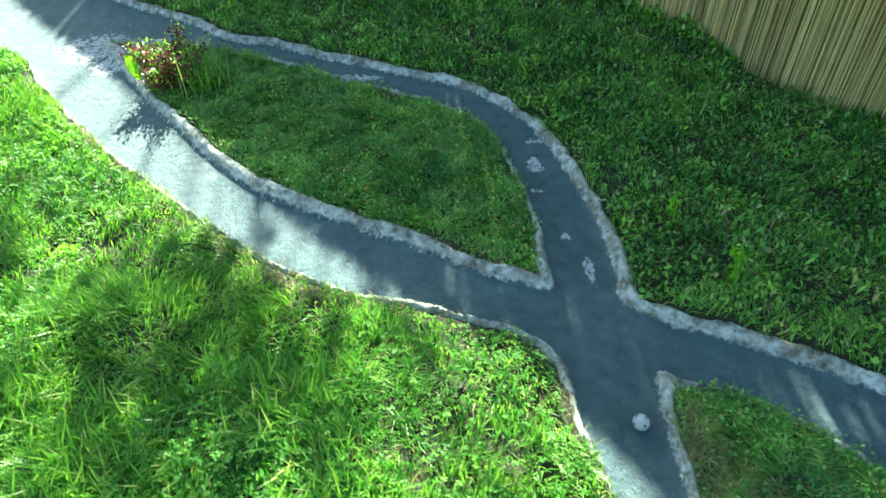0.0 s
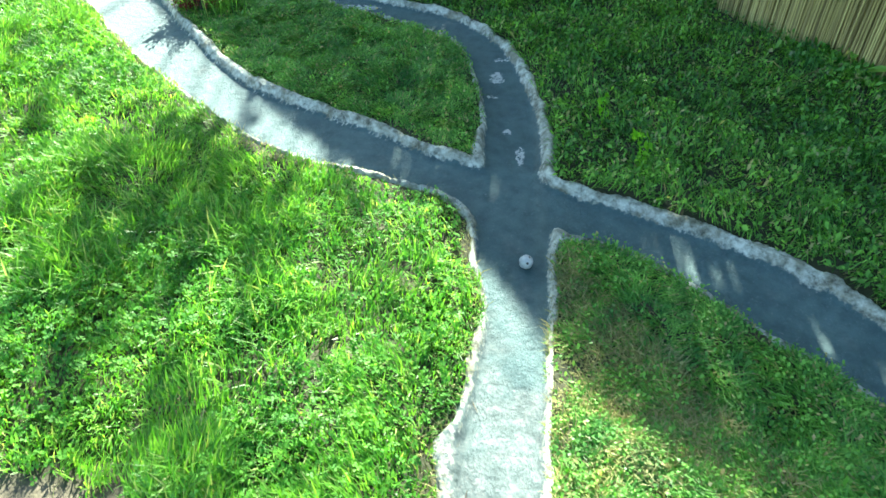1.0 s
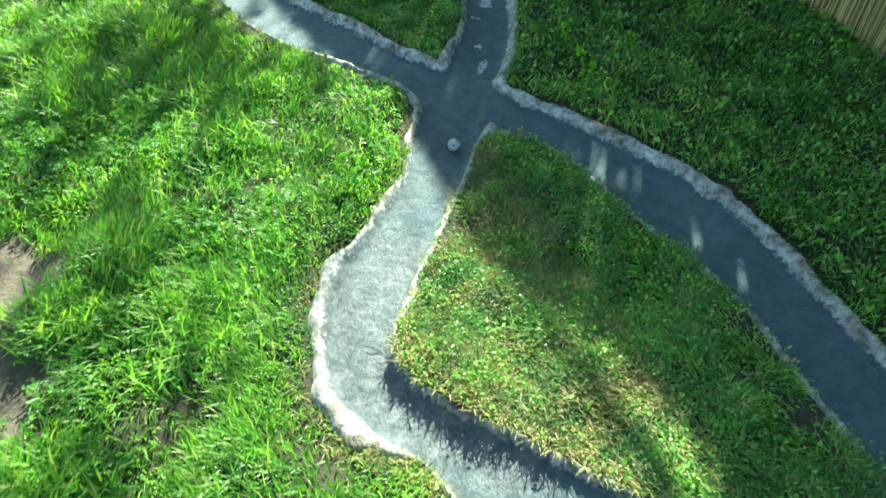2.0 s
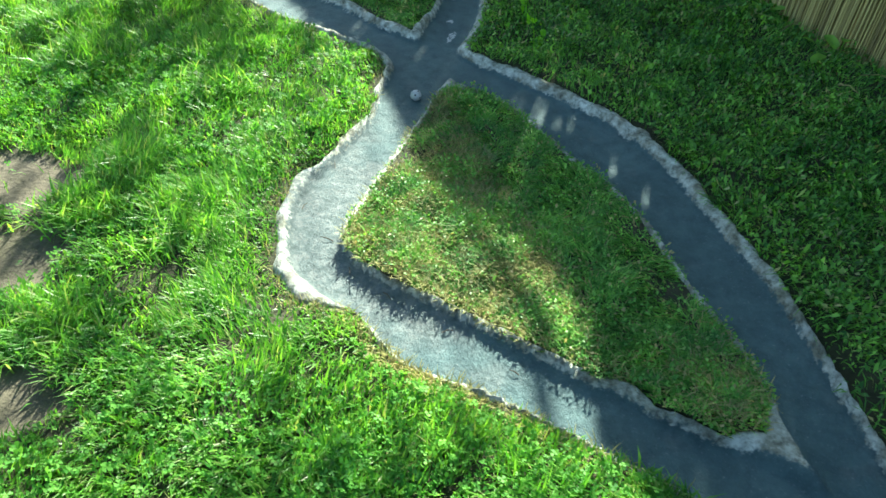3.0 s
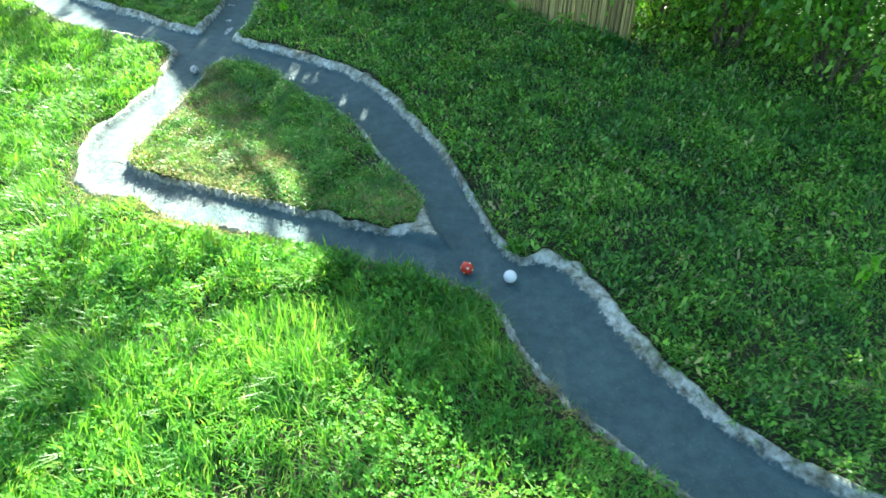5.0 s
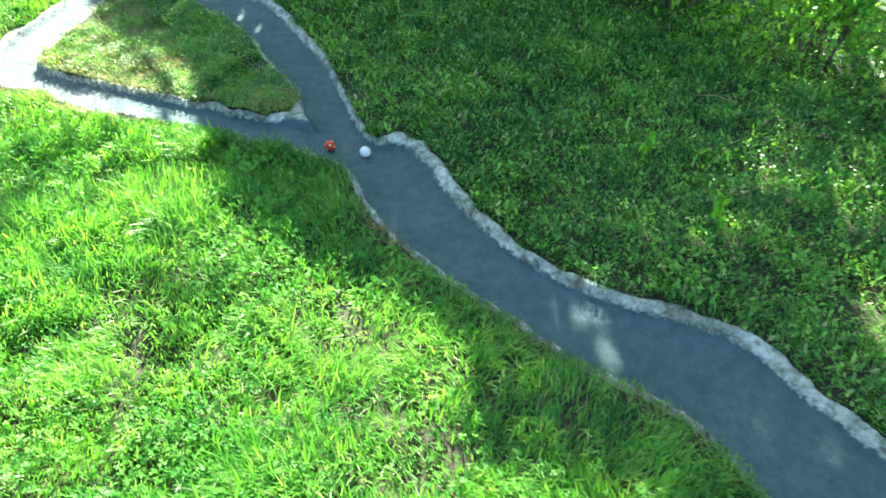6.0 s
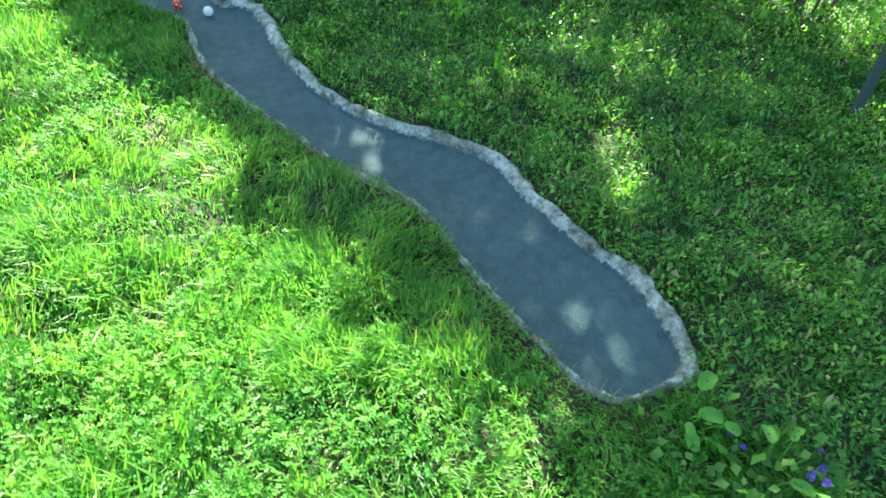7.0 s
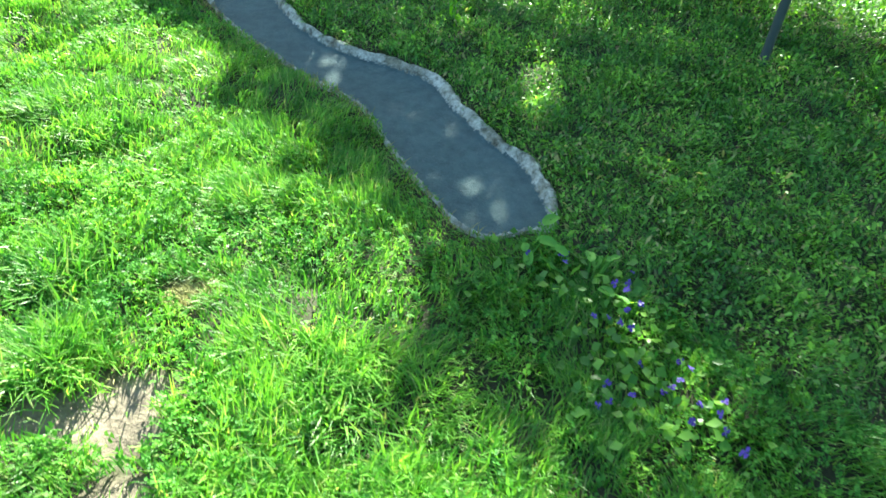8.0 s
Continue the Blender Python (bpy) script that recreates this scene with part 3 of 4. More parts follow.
def build_weeds():
    area = (-1.0, 2.1, -2.1, 1.4)

    def want(q):
        side = ~lawn_side(q) & ~inside(q, LOOPS[0]) & (q[:, 1] < fence_y(q[:, 0]) + 0.7 * (q[:, 0] > 0.8) + 0.05)
        return side * corridor(q) * run_clear(q) * (1 - 0.85 * trench(q)) * (0.4 + 0.5 * lattice_noise(q, 10, 41) + 0.4 * lattice_noise(q, 33, 42))

    q = spots(1450000, area, want)
    high, low = cushions(q, 0.06, 101)[0], cushions(q, 0.024, 105)[0]
    far = 0.4 + 0.6 * np.clip((fence_y(q[:, 0]) - q[:, 1]) / 0.4 + (q[:, 0] > 0.85), 0, 1)
    keep = RNG.random(len(q)) < (0.16 + 0.55 * high + 0.6 * low) * far
    q, high, low = q[keep], high[keep], low[keep]
    n = len(q)
    z = turf_z(q) + 0.002 + RNG.uniform(0.3, 1, n) * (0.022 * high + 0.016 * low)
    v, f = leaves(q, 0.003 + 0.0062 * RNG.random(n) ** 2.0, z, 0.75, "small", None, 0.27)
    tagged(new("weed_cover", mesh_from("weed_cover", v, f, WEED)), "dense low small-leaved weeds in the shade of the fence", "weeds", kind="stuff")
    q = spots(620000, area, want)
    high, bend = cushions(q, 0.06, 101)
    keep = RNG.random(len(q)) < 0.45 + 0.6 * high
    q, high, bend = q[keep], high[keep], bend[keep]
    n = len(q)
    v, f = blades(q, RNG.uniform(0.6, 1.1, n) * (0.012 + 0.026 * high), RNG.uniform(0.0009, 0.0019, n), RNG.uniform(0.4, 1.0, n), turf_z(q), bend + RNG.normal(0, 0.8, n))
    tagged(new("shade_grass", mesh_from("shade_grass", v, f, SHADE_BLADE)), "sparse thin grass between the shaded weeds", "grass", kind="stuff")


for tuft in ((-0.52, -0.17, 0.06, 0.055, 900), (-0.62, -0.10, 0.05, 0.05, 700), (-0.36, -0.13, 0.045, 0.045, 600), (-0.30, -0.24, 0.05, 0.04, 500), (-0.60, 0.02, 0.05, 0.045, 600),
             (-0.33, -0.52, 0.04, 0.04, 450), (-0.22, -0.52, 0.05, 0.04, 500), (-0.25, -0.68, 0.045, 0.04, 450), (0.60, -1.71, 0.04, 0.055, 700), (0.56, -1.60, 0.04, 0.055, 600),
             (0.50, -1.35, 0.05, 0.04, 500), (0.42, -1.28, 0.05, 0.04, 500), (0.64, -1.42, 0.05, 0.035, 500), (0.85, -1.72, 0.05, 0.045, 500), (0.80, -1.83, 0.05, 0.045, 500), (0.93, -1.82, 0.04, 0.045, 400),
             (0.522, -0.713, 0.010, 0.022, 110), (0.38, -0.78, 0.03, 0.026, 400), (0.45, -0.83, 0.04, 0.028, 500), (0.30, -0.75, 0.03, 0.022, 350), (0.22, -0.93, 0.06, 0.035, 500), (0.05, -0.78, 0.06, 0.03, 500)):
    build_tuft(*tuft)
def build_dry_fringe():
    def want(q):
        near = run_clear(q) & ~run_clear(q, 0.022)
        sunny = lawn_side(q) & (q[:, 0] > -0.75) & (q[:, 1] < 0.5)
        tri = inside(q, LOOPS[2]) & run_clear(q) & (q[:, 0] < 0.55 * -(q[:, 1] + 0.12))
        return np.clip(near * sunny * 0.7 * lattice_noise(q, 16, 51) + tri * 0.95 * lattice_noise(q, 20, 52)
                       + inside(q, LOOPS[2]) * run_clear(q) * 0.9 * np.exp(-np.hypot(q[:, 0] - 0.35, q[:, 1] + 0.625) ** 2 / 0.045 ** 2) * lattice_noise(q, 40, 53), 0, 1)

    q = np.concatenate([RNG.normal((0.697, -1.609), (0.018, 0.014), (900, 2)), RNG.normal((0.64, -1.70), (0.03, 0.015), (300, 2)), spots(420000, (-0.8, 1.05, -1.5, 0.5), want), spots(110000, (-0.06, 0.46, -0.72, -0.1), want)])
    n = len(q)
    v, f = blades(q, RNG.uniform(0.008, 0.019, n), RNG.uniform(0.0006, 0.0013, n), RNG.uniform(0.5, 1.0, n), turf_z(q) + 0.001)
    tagged(new("dry_grass", mesh_from("dry_grass", v, f, DRY_BLADE)), "straw-coloured dry grass along the edges of the run", "grass", kind="stuff")


build_dry_fringe()
build_lawn()
build_islands()
build_weeds()


# ---- reed fence ----
def tube(points, radii, sides=6):
    """A tapering tube through points, with closed ends."""
    pts = [Vector(p) for p in points]
    verts, faces = [], []
    for k, p in enumerate(pts):
        d = (pts[min(k + 1, len(pts) - 1)] - pts[max(k - 1, 0)]).normalized()
        u = d.cross(Vector((0.3, 0.9, 0.2))).normalized()
        w = d.cross(u)
        for s in range(sides):
            a = 2 * math.pi * s / sides
            verts.append(p + (u * math.cos(a) + w * math.sin(a)) * radii[k])
    for k in range(len(pts) - 1):
        for s in range(sides):
            a, b = k * sides + s, k * sides + (s + 1) % sides
            faces.append((a, b, b + sides, a + sides))
    tip = len(verts)
    verts += [pts[0], pts[-1]]
    last = (len(pts) - 1) * sides
    for s in range(sides):
        faces.append((tip, s + 0, (s + 1) % sides, tip))
        faces.append((tip + 1, last + (s + 1) % sides, last + s, tip + 1))
    tris = []
    for f in faces:
        if f[0] == f[3]:
            tris.append(f[:3])
        else:
            tris += [f[:3], (f[0], f[2], f[3])]
    return np.array([tuple(v) for v in verts]), np.array(tris)


FENCE_TOP = 0.88
DIPS = ([-0.33, 0.05, 0.1, 0.15, 0.2, 0.26, 0.3, 0.335, 0.385, 0.43, 0.5, 0.56, 0.61, 0.8], [1.0, 0.98, 0.995, 1.022, 1.015, 0.985, 0.955, 0.975, 1.035, 1.035, 1.0, 0.965, 0.93, 0.92])
# spots on the bed that the sun reaches through slits in the screen
SLIT_SPOTS = [(0.116, -0.145), (0.157, -0.201), (0.181, -0.207), (0.199, -0.215), (0.261, -0.309), (-0.053, -0.052), (-0.182, 0.024), (-0.15, 0.012), (0.30, -0.36)]


def slits():
    """Where each of those rays meets the screen: its place along x and its height."""
    found = []
    for x, y in SLIT_SPOTS:
        near, far = 0.0, 4.0
        for k in range(40):
            mid = (near + far) / 2
            p = Vector((x, y, BED)) + SUN_DIR * mid
            near, far = (mid, far) if p.y < float(fence_y(p.x)) else (near, mid)
        found.append((p.x, p.z))
    return found


def build_fence():
    fence = new("reed_fence")
    tagged(fence, "dry tan reed screen fence standing behind the weeds", "fence")
    line = [(-1.4, 2.9), (-0.67, 1.97), (-0.33, 1.53), (0.05, 1.07), (0.25, 0.80), (0.47, 0.34), (0.61, 0.13), (0.80, -0.036)]
    seg = [(Vector(a), Vector(b)) for a, b in zip(line, line[1:])]
    spare = []
    kinds = []
    gaps = slits()
    for k in range(6):
        v, f = tube([(0, 0, 0), (0.002 * (k - 2.5), 0.001, 0.3), (0, 0, 0.65), (0.001 * (3 - k), 0, 1.0)], [0.0026, 0.0028, 0.0025, 0.0022], 6)
        kinds.append(mesh_from("reed", v, f, REED, True))
    for row, (a, b) in [(r, ab) for r in (0, 1) for ab in seg]:
        length = (b - a).length
        s = -0.012 + 0.003 * row
        while s < length + 0.012:
            p = a + (b - a) * (s / length)
            wide = random.uniform(0.7, 1.0) if row else random.uniform(0.42, 0.78)
            s += 0.0036 * wide if row else 0.0054 * wide + (0.003 if random.random() < 0.12 else 0.0002)
            tall, lean = FENCE_TOP * float(np.interp(p.x, *DIPS)) * random.uniform(0.99, 1.01), 0.1 if row else 0.35
            off = random.uniform(-0.0015, 0.0015) + 0.0065 * row
            cut = [z for x, z in gaps if abs(x - p.x - off) < 0.0029 and z < tall - 0.03]
            m = pose(p.x + off, p.y + off, -0.01, random.gauss(0, lean), random.gauss(0, lean), random.uniform(0, 360)) @ Matrix.Diagonal((wide, wide, tall, 1))
            if cut:
                for low, top in ((0.0, (cut[0] - 0.017) / tall), ((cut[0] + 0.017) / tall, 1.0)):
                    v, f = tube([(0, 0, low), (0, 0, top)], [0.0026, 0.0024], 6)
                    spare.append((np.array([tuple(m @ Vector(c)) for c in v]), f))
            elif p.x > 0.36 and not row:
                ob = part("reed", random.choice(kinds), fence)
                ob.matrix_local = m
            else:
                v, f = tube([(0, 0, 0), (0, 0, 1)], [0.0031, 0.0026], 5)
                spare.append((np.array([tuple(m @ Vector(c)) for c in v]), f))
    v, f = merged(spare)
    tagged(part("far_reeds", mesh_from("far_reeds", v, f, REED, True), fence), kind="stuff")
    for z in (0.12, 0.45, 0.8):
        pts = [(x + 0.004, y - 0.006, z) for x, y in line]
        v, f = tube(pts, [0.0006] * len(pts), 5)
        part("tie_wire", mesh_from("tie_wire", v, f, REED, True), fence)


build_fence()


def build_foot_weeds():
    """Weeds that creep up the foot of the screen in heaps."""
    x = RNG.uniform(-0.3, 0.82, 16000)
    q = np.c_[x, fence_y(x) - np.abs(RNG.normal(0, 0.03, len(x)))]
    heap = np.clip((lattice_noise(q, 7, 61) - 0.5) * 3, 0, 1) * (0.4 + 0.6 * lattice_noise(q, 30, 62))
    q, heap = q[heap > 0.05], heap[heap > 0.05]
    n = len(q)
    v, f = leaves(q, RNG.uniform(0.004, 0.011, n), turf_z(q) + RNG.uniform(0.05, 1, n) * 0.055 * heap, 0.9, "small", None, 0.32)
    tagged(new("foot_weeds", mesh_from("foot_weeds", v, f, WEED)), "dark green weeds creeping up the foot of the reed fence", "weeds", kind="stuff")


build_foot_weeds()


# ---- bushes ----
def build_bush(x, y, tall, wide, count, leaf=0.0105, skirt=True):
    bush = new("bush")
    bush.location = (x, y, 0)
    tagged(bush, "leafy green bush with small round leaves and thin stems", "bush", group="bushes past the fence")
    clumps = []
    for k in range(18):
        a, r = random.uniform(0, 2 * math.pi), wide * math.sqrt(random.random())
        top = tall * random.uniform(0.3, 1.0)
        end = Vector((r * math.cos(a), r * math.sin(a), top))
        mid = end * 0.5 + Vector((random.gauss(0, 0.03), random.gauss(0, 0.03), 0.05))
        v, f = tube([(0.03 * math.cos(a), 0.03 * math.sin(a), -0.01), mid, end], [0.003, 0.0022, 0.001], 5)
        part("stem", mesh_from("stem", v, f, BARK, True), bush)
        clumps += [mid.lerp(end, s) for s in (-0.6, -0.2, 0.1, 0.45, 0.8, 1.0)]
    if skirt:
        for k in range(34):
            a = random.uniform(0, 2 * math.pi)
            clumps.append(Vector((wide * 0.9 * math.cos(a), wide * 0.9 * math.sin(a), random.uniform(0.02, 0.4))))
    count = count * 3 // 2
    c = np.array([tuple(p) for p in clumps])
    pick = c[RNG.integers(0, len(c), count)] + RNG.normal(0, 0.045, (count, 3))
    pick[:, 2] = np.abs(pick[:, 2])
    v, f = leaves(pick[:, :2], RNG.uniform(0.6, 1.25, len(pick)) * leaf, pick[:, 2], 0.8, "small")
    part("crown", mesh_from("crown", v, f, BUSH_LEAF), bush)
    return bush


for bx, by, tall, wide, count in ((0.93, 0.1, 0.55, 0.12, 9500), (1.0, -0.05, 0.5, 0.14, 8000), (1.15, -0.22, 0.42, 0.16, 4600), (1.34, -0.44, 0.4, 0.17, 4200), (1.58, -0.67, 0.45, 0.18, 4200), (1.84, -0.94, 0.5, 0.19, 4200),
                                  (1.2, 0.25, 0.45, 0.2, 6500), (2.1, -1.28, 0.6, 0.2, 6000), (1.0, 0.34, 0.5, 0.14, 5000)):
    build_bush(bx, by, tall, wide, count)


# ---- unseen tree added behind the fence, whose boughs shade patches of the lawn ----
def build_lawn_shade_tree():
    tree = new("tree")
    root = Vector((-0.55, 3.1, 0))
    tree.location = root
    tagged(tree, "unseen tree added behind the fence, its leafy boughs set to shade the lawn", "tree")
    fork = Vector((0.1, -0.15, 1.0))
    v, f = tube([(0, 0, -0.05), (0.03, -0.03, 0.5), fork], [0.07, 0.055, 0.045], 10)
    part("trunk", mesh_from("trunk", v, f, BARK, True), tree)
    chunks = []
    # ground spot to shade, spread, leaf count; each clump hangs up-sun of its spot
    boughs = ((-0.68, 0.04, 0.03, 12), (-0.59, -0.01, 0.035, 24), (-0.49, 0.01, 0.045, 90), (-0.43, -0.05, 0.04, 70), (-0.36, -0.09, 0.045, 100), (-0.38, -0.47, 0.045, 45), (-0.31, -0.53, 0.04, 35), (-0.54, -0.18, 0.04, 40), (-0.46, -0.18, 0.035, 35), (-0.46, -0.27, 0.04, 30), (-0.82, 0.12, 0.07, 80), (-0.98, 0.2, 0.1, 110),
              (-0.24, -0.66, 0.05, 30), (-0.16, -0.82, 0.05, 30), (0.06, -0.82, 0.035, 18), (0.12, -0.84, 0.035, 18), (0.05, -0.89, 0.035, 18), (0.03, -0.95, 0.035, 20), (-0.02, -1.0, 0.04, 24), (0.32, -1.06, 0.03, 20))
    for gx0, gy0, spread, count in boughs:
        at = Vector((gx0, gy0, 0)) + SUN_DIR * random.uniform(2.2, 2.5) - root
        bend = fork.lerp(at, 0.55) + Vector((random.gauss(0, 0.06), random.gauss(0, 0.06), 0.12))
        v, f = tube([fork, bend, at], [0.005, 0.0025, 0.0012], 6)
        part("bough", mesh_from("bough", v, f, BARK, True), tree)
        pick = np.array(at) + RNG.normal(0, spread, (count, 3))
        chunks.append(leaves(pick[:, :2], RNG.uniform(0.02, 0.038, count), pick[:, 2], 0.6))
    # extra unseen bough, laid up-sun of the shade line across the lower island
    crossing = [Vector((x, y, 0)) + SUN_DIR * 2.1 - root for x, y in ((0.002, -0.278), (0.053, -0.378), (0.106, -0.469), (0.194, -0.586), (0.225, -0.72))]
    v, f = tube([fork, fork.lerp(crossing[0], 0.6) + Vector((0, 0, 0.1)), *crossing], [0.014, 0.011, 0.0075, 0.0075, 0.008, 0.010, 0.007], 7)
    part("bough", mesh_from("bough", v, f, BARK, True), tree, "added bare bough that casts a thin line of shade")
    v, f = merged(chunks)
    part("crown", mesh_from("crown", v, f, BUSH_LEAF), tree)


build_lawn_shade_tree()


# gaps in the crown of the second, added tree: the spot that the sun reaches through each, and its radius
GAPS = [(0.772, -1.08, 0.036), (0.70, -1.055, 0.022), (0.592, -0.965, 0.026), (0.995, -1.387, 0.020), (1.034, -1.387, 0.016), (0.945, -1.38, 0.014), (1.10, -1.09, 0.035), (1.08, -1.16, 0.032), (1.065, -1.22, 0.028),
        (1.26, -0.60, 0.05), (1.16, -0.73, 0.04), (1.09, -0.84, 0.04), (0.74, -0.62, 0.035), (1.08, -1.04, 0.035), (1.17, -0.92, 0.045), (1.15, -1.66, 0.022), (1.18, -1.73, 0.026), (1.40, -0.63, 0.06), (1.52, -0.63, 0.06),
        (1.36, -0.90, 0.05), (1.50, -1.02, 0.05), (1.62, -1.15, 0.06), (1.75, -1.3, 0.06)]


def build_run_shade_tree():
    """A second unseen tree, added behind the bushes; its crown is shaped to shade the lower end of the run."""
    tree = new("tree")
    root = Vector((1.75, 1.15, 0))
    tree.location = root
    tagged(tree, "unseen leafy tree added behind the bushes to shade the run", "tree")
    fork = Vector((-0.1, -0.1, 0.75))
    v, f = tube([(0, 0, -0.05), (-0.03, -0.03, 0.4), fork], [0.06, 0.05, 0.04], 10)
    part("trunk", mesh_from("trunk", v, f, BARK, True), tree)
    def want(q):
        # leaf density over the ground to be shaded, later lifted along the sun's rays
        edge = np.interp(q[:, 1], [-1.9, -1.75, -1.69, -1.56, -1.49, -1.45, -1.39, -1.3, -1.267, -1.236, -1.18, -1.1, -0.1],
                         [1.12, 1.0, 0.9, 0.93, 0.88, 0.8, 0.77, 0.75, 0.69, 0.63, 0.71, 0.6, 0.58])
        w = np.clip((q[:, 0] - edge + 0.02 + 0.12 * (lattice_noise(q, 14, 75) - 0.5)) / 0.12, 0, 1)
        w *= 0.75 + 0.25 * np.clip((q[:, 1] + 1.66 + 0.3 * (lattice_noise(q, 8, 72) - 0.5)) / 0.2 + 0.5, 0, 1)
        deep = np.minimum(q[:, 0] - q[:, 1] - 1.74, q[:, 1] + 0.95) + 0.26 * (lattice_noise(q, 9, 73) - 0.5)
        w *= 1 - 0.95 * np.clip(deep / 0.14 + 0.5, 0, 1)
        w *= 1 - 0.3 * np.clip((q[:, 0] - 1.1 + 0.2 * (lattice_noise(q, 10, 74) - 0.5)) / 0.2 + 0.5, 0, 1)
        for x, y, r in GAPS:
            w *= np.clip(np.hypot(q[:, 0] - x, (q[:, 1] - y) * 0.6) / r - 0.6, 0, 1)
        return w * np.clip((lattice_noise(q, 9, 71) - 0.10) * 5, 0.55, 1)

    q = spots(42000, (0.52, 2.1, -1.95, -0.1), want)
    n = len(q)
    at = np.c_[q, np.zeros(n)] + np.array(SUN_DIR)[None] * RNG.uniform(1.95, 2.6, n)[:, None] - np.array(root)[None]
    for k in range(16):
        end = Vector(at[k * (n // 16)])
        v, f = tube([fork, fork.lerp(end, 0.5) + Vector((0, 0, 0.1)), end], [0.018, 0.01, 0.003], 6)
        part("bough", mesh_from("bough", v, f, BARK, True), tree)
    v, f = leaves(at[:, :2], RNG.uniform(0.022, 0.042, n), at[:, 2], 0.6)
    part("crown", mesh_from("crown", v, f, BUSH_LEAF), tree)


build_run_shade_tree()


# ---- plants ----
def build_red_plant(x, y):
    plant = new("red_flower_plant")
    plant.location = (x, y, 0)
    tagged(plant, "small plant with dark red leaves and green shoots beside the run", "plant")
    tips = []
    for k in range(30):
        a, r = random.uniform(0, 2 * math.pi), 0.055 * math.sqrt(random.random())
        end = Vector((r * math.cos(a), r * math.sin(a), random.uniform(0.025, 0.068)))
        v, f = tube([(r * 0.4 * math.cos(a), r * 0.4 * math.sin(a), -0.004), end * 0.6, end], [0.0016, 0.0013, 0.0008], 5)
        part("stem", mesh_from("stem", v, f, BARK, True), plant)
        tips += [end, end * 0.8, end * 0.6]
    c = np.array([tuple(p) for p in tips])
    for label, mat, count in (("dark red leaves", RED_LEAF, 1900), ("bright green leaves", BUSH_LEAF, 1100)):
        pick = c[RNG.integers(0, len(c), count)] + RNG.normal(0, 0.008, (count, 3))
        pick[:, 2] = np.abs(pick[:, 2]) + (0.004 if mat is BUSH_LEAF else 0)
        v, f = leaves(pick[:, :2], RNG.uniform(0.003, 0.0058, count), pick[:, 2], 0.7)
        part("foliage", mesh_from("foliage", v, f, mat), plant, label)
    n = 120
    q = np.c_[RNG.normal(0.045, 0.025, n), RNG.normal(-0.01, 0.025, n)]
    v, f = blades(q, RNG.uniform(0.03, 0.09, n), RNG.uniform(0.001, 0.002, n), RNG.uniform(0.15, 0.8, n), np.full(n, -0.004))
    part("grass_tuft", mesh_from("grass_tuft", v, f, BLADE), plant, "long green shoots")
    bm = bmesh.new()
    rows = []
    for k in range(9):
        s = k / 8
        w = 0.0085 * math.sin(math.pi * min(0.08 + s * 0.92, 1)) ** 0.7
        c0 = Vector((-0.045 - 0.012 * s, -0.03 - 0.006 * math.sin(6 * s), 0.02 + 0.05 * s - 0.012 * s * s))
        rows.append([bm.verts.new(c0 + Vector((w * u, 0.004 * abs(u) - 0.002, 0.003 * abs(u)))) for u in (-1, -0.5, 0, 0.5, 1)])
    for a, b in zip(rows, rows[1:]):
        for k in range(4):
            bm.faces.new((a[k], a[k + 1], b[k + 1], b[k])).smooth = True
    me = bpy.data.meshes.new("broad_leaf")
    bm.to_mesh(me)
    bm.free()
    me.materials.append(YELLOW_LEAF)
    part("broad_leaf", me, plant, "curled yellow-green leaf")


def broad_leaf_mesh(size, mat):
    """A rounded, cupped leaf with a midrib fold and a wavy edge."""
    bm = bmesh.new()
    rings = []
    for r in (0.0, 0.35, 0.7, 1.0):
        ring = []
        for k in range(14):
            a = 2 * math.pi * k / 14
            w = size * r * (0.62 + 0.1 * math.cos(2 * a) + 0.03 * math.sin(5 * a))
            ring.append(bm.verts.new((w * math.cos(a) * 1.25, w * math.sin(a), 0.25 * size * r * r * abs(math.sin(a)) - 0.1 * size * r * r)))
            if r == 0:
                break
        rings.append(ring)
    for k in range(14):
        bm.faces.new((rings[0][0], rings[1][k], rings[1][(k + 1) % 14])).smooth = True
        for a, b in zip(rings[1:], rings[2:]):
            bm.faces.new((a[k], b[k], b[(k + 1) % 14], a[(k + 1) % 14])).smooth = True
    me = bpy.data.meshes.new("leaf")
    bm.to_mesh(me)
    bm.free()
    me.materials.append(mat)
    return me


def build_broad_plant(x, y, count, size, mat, label, spread=0.05):
    plant = new("broad_leaf_plant")
    plant.location = (x, y, 0)
    tagged(plant, label, "plant")
    me = broad_leaf_mesh(size, mat)
    for k in range(count):
        a, r = random.uniform(0, 2 * math.pi), spread * math.sqrt(random.uniform(0.1, 1))
        z = random.uniform(0.015, 0.035)
        end = Vector((r * math.cos(a), r * math.sin(a), z))
        v, f = tube([(r * 0.2 * math.cos(a), r * 0.2 * math.sin(a), -0.004), end * 0.7 + Vector((0, 0, 0.006)), end], [0.0012, 0.001, 0.0008], 5)
        stalk = part("stalk", mesh_from("stalk", v, f, mat, True), plant)
        ob = part("leaf", me, stalk)
        ob.matrix_local = pose(*end, random.gauss(0, 14), random.gauss(0, 14), math.degrees(a)) @ Matrix.Scale(random.uniform(0.6, 1.1), 4)


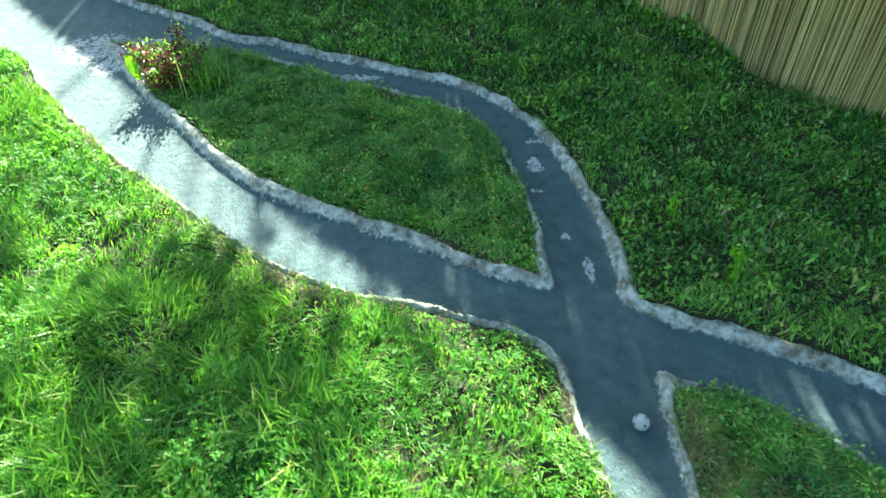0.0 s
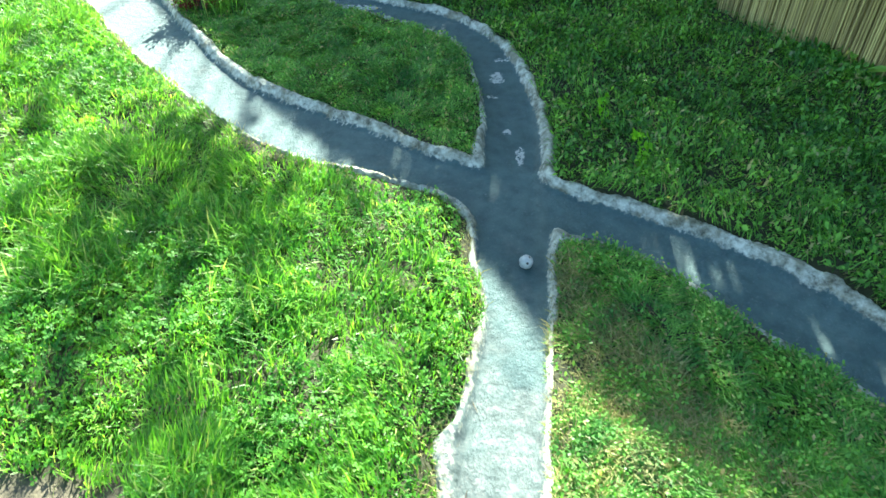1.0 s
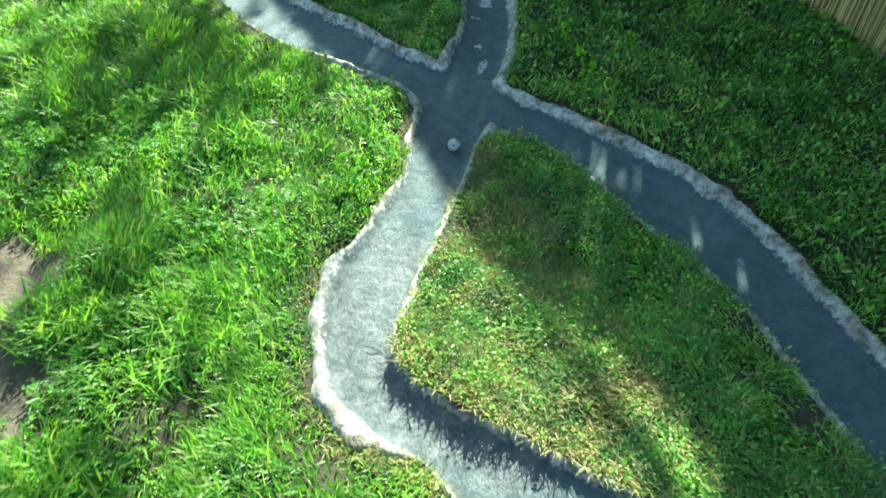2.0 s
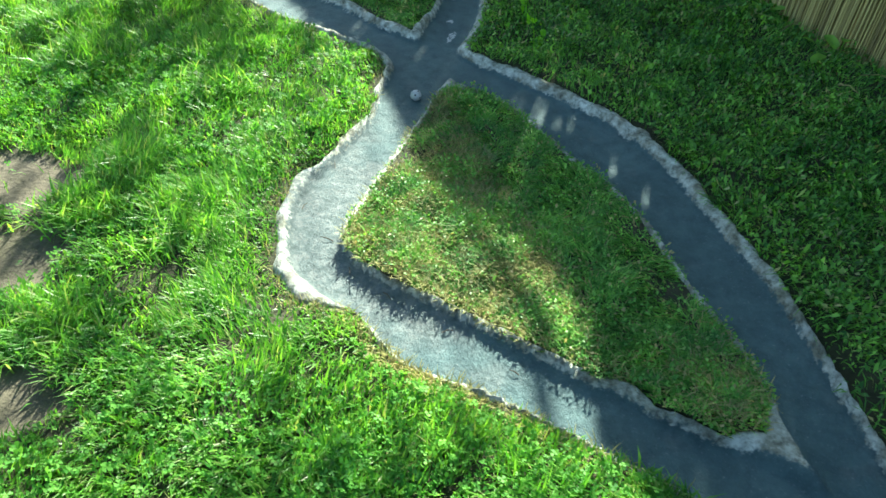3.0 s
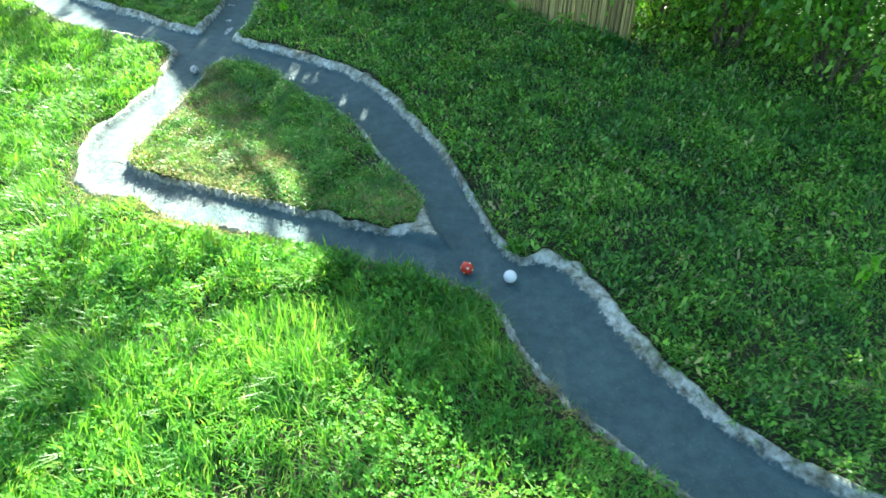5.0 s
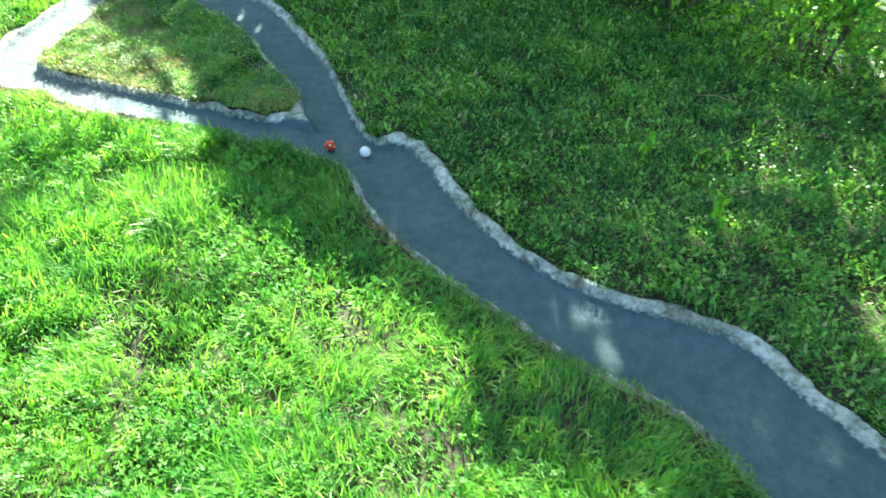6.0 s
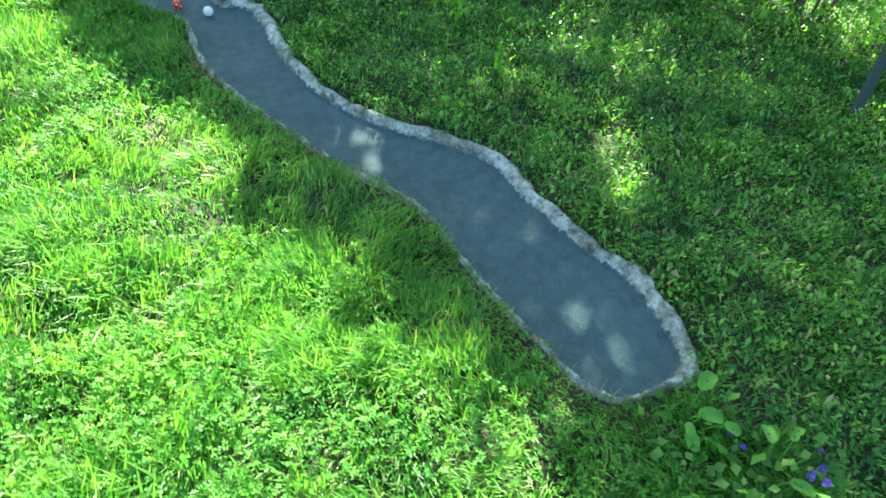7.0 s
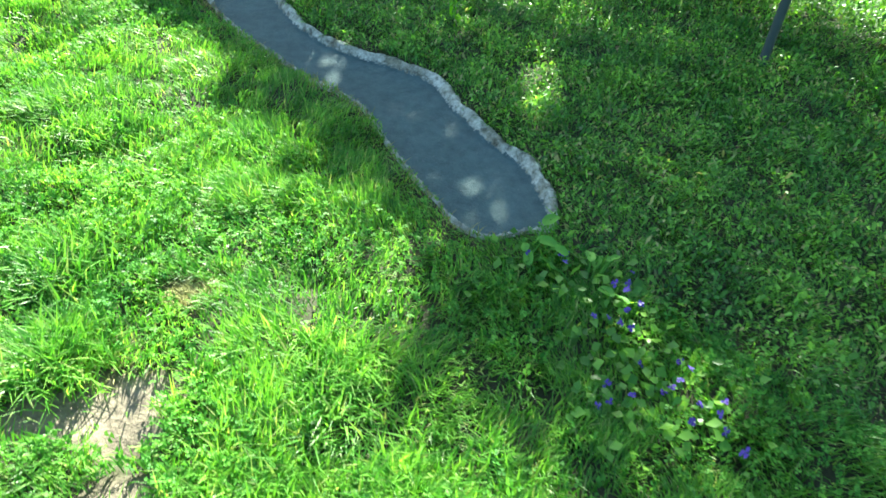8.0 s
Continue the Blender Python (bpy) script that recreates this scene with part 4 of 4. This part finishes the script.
def build_violets(x, y, count):
    plant = new("violet_flowers")
    plant.location = (x, y, 0)
    tagged(plant, "small blue-violet flowers with green leaves in the weeds", "flowers", group="violets in the weeds")
    q = np.c_[RNG.normal(0, 0.018, count), RNG.normal(0, 0.018, count)]
    for px, py in q:
        z = random.uniform(0.016, 0.03)
        v, f = tube([(px * 0.6, py * 0.6, -0.004), (px, py, z)], [0.0007, 0.0005], 4)
        part("stem", mesh_from("stem", v, f, CLOVER), plant)
        v, f = leaves(np.array([(px, py)] * 2), np.array([0.0042, 0.0036]), np.array([z, z + 0.001]), 0.6, "trefoil")
        part("flower", mesh_from("flower", v, f, VIOLET), plant, "blue-violet flower")
    n = 60
    q = np.c_[RNG.normal(0, 0.028, n), RNG.normal(0, 0.028, n)]
    v, f = leaves(q, RNG.uniform(0.007, 0.014, n), RNG.uniform(0.006, 0.024, n), 0.5)
    part("foliage", mesh_from("foliage", v, f, BUSH_LEAF), plant)


def build_sprig(x, y, tall, lean_x, lean_y):
    sprig = new("yellow_sprig")
    sprig.location = (x, y, 0)
    tagged(sprig, "thin yellow-green sprig standing up out of the weeds", "plant", group="sprigs in the weeds")
    top = Vector((lean_x, lean_y, tall))
    v, f = tube([(0, 0, -0.004), top * 0.55 + Vector((0.002, 0, 0.002)), top], [0.001, 0.0009, 0.0005], 5)
    part("stem", mesh_from("stem", v, f, YELLOW_LEAF, True), sprig)
    n = 26
    s = RNG.uniform(0.15, 1, n)
    q = np.array(top)[None] * s[:, None] + RNG.normal(0, 0.0025, (n, 3))
    v, f = leaves(q[:, :2], RNG.uniform(0.004, 0.009, n), np.abs(q[:, 2]), 0.9)
    part("foliage", mesh_from("foliage", v, f, YELLOW_LEAF), sprig)


build_red_plant(-0.575, 0.535)
build_broad_plant(1.045, -1.53, 6, 0.0135, CLOVER, "low plant with broad round leaves at the end of the run", 0.045)
build_broad_plant(1.11, -1.58, 7, 0.011, CLOVER, "low broad-leaved weed at the end of the run", 0.05)
build_broad_plant(0.60, 0.08, 7, 0.017, BUSH_LEAF, "broad-leaved weed at the foot of the reed fence", 0.05)
build_broad_plant(0.50, 0.25, 7, 0.017, BUSH_LEAF, "broad-leaved weed at the foot of the reed fence", 0.05)
build_broad_plant(0.70, 0.0, 7, 0.016, BUSH_LEAF, "broad-leaved weed at the foot of the reed fence", 0.05)
for vx, vy, count in ((1.06, -1.56, 4), (1.11, -1.65, 5), (1.14, -1.60, 5), (1.16, -1.70, 6), (1.20, -1.75, 6), (1.11, -1.73, 4)):
    build_violets(vx, vy, count)
for sx, sy, tall, lx, ly in ((0.13, -0.015, 0.06, -0.012, 0.01), (0.135, 0.0, 0.045, 0.004, 0.006), (0.10, 0.10, 0.05, 0.0, 0.01), (0.90, -0.80, 0.05, 0.01, 0.0), (0.96, -0.95, 0.055, -0.006, 0.01)):
    build_sprig(sx, sy, tall, lx, ly)

def build_straw(x, y, length, turn):
    straw = new("dry_straw")
    straw.location = (x, y, 0.014)
    a = radians(turn)
    v, f = tube([(0, 0, 0), (0.5 * length * math.cos(a), 0.5 * length * math.sin(a) + 0.003, 0.006), (length * math.cos(a), length * math.sin(a), 0.002)], [0.0011, 0.001, 0.0006], 5)
    part("stalk", mesh_from("stalk", v, f, DRY_BLADE, True), straw)
    tagged(straw, "pale dry straw lying on the weeds", "straw", group="straws on the weeds")


for straw in ((0.20, 0.62, 0.05, -20), (0.42, 0.22, 0.06, 20), (0.47, 0.20, 0.05, 8), (0.53, 0.16, 0.04, 40), (0.38, 0.27, 0.03, -60), (0.62, 0.02, 0.05, -15), (0.58, -0.02, 0.035, -50), (0.87, -0.30, 0.05, 60), (1.05, -0.62, 0.06, -30)):
    build_straw(*straw)

def build_twig(x, y, length, turn):
    twig = new("twig")
    twig.location = (x, y, BED + 0.0006)
    a = radians(turn)
    v, f = tube([(0, 0, 0), (0.5 * length * math.cos(a) - 0.04 * length * math.sin(a), 0.5 * length * math.sin(a) + 0.04 * length * math.cos(a), 0.0025), (length * math.cos(a), length * math.sin(a), 0.0008)], [0.0006, 0.0005, 0.0003], 5)
    part("stalk", mesh_from("stalk", v, f, BARK, True), twig)
    tagged(twig, "thin dark twig lying on the pale cement", "twig", group="twigs on the cement")


for twig in ((-0.045, -0.495, 0.016, 170), (-0.015, -0.532, 0.012, -70), (0.03, -0.56, 0.014, -40), (0.10, -0.60, 0.012, 20), (-0.095, -0.345, 0.02, -60), (-0.098, -0.45, 0.012, 80), (0.18, -0.635, 0.01, 160)):
    build_twig(*twig)

post = new("post")
post.location = (1.478, -1.03, 0)
tagged(post, "thin dark green metal post leaning beside the bushes", "post")
v, f = tube([(0, 0, -0.05), (0.004, 0.04, 0.45), (0.008, 0.08, 0.9)], [0.0078, 0.0078, 0.0078], 10)
part("shaft", mesh_from("shaft", v, f, POST_GREEN, True), post)
v, f = tube([(0.008, 0.08, 0.895), (0.0085, 0.0805, 0.91)], [0.0095, 0.008], 10)
part("cap", mesh_from("cap", v, f, POST_GREEN, True), post)


# ---- marbles ----
def ball_mesh(name, r, mat):
    bm = bmesh.new()
    bmesh.ops.create_uvsphere(bm, u_segments=28, v_segments=16, radius=r)
    for f in bm.faces:
        f.smooth = True
    me = bpy.data.meshes.new(name)
    bm.to_mesh(me)
    bm.free()
    me.materials.append(mat)
    return me


def build_marble(x, y, mat, label, dots=0, dot_mat=None):
    ball = new("marble", ball_mesh("marble", 0.008, mat))
    ball.location = (x, y, BED - 0.0012 + 0.008)
    tagged(ball, label, "marble", group="marbles")
    for k in range(dots):
        z = 1 - 2 * (k + 0.5) / dots
        a = 2.39996 * k
        n = Vector((math.sqrt(1 - z * z) * math.cos(a), math.sqrt(1 - z * z) * math.sin(a), z))
        bm = bmesh.new()
        bmesh.ops.create_circle(bm, cap_ends=True, segments=12, radius=0.0015)
        centre = bm.verts.new((0, 0, 0.00022))
        for fc in list(bm.faces):
            bm.faces.remove(fc)
        rim = [v for v in bm.verts if v is not centre]
        for p0, p1 in zip(rim, rim[1:] + rim[:1]):
            bm.faces.new((p0, p1, centre))
        me = bpy.data.meshes.new("dot")
        bm.to_mesh(me)
        bm.free()
        me.materials.append(dot_mat)
        ob = part("dot", me, ball)
        ob.matrix_local = Matrix.Translation(n * 0.00786) @ n.to_track_quat("Z", "Y").to_matrix().to_4x4()
    return ball


build_marble(0.509, -0.761, WHITE_BALL, "glossy white marble on the cement bed")
build_marble(0.458, -0.745, RED_BALL, "red marble with cream dots on the cement bed", 12, CREAM)
build_marble(-0.026, -0.169, GREY_BALL, "grey marble with dark dots on the cement bed", 10, BLACK_DOT)
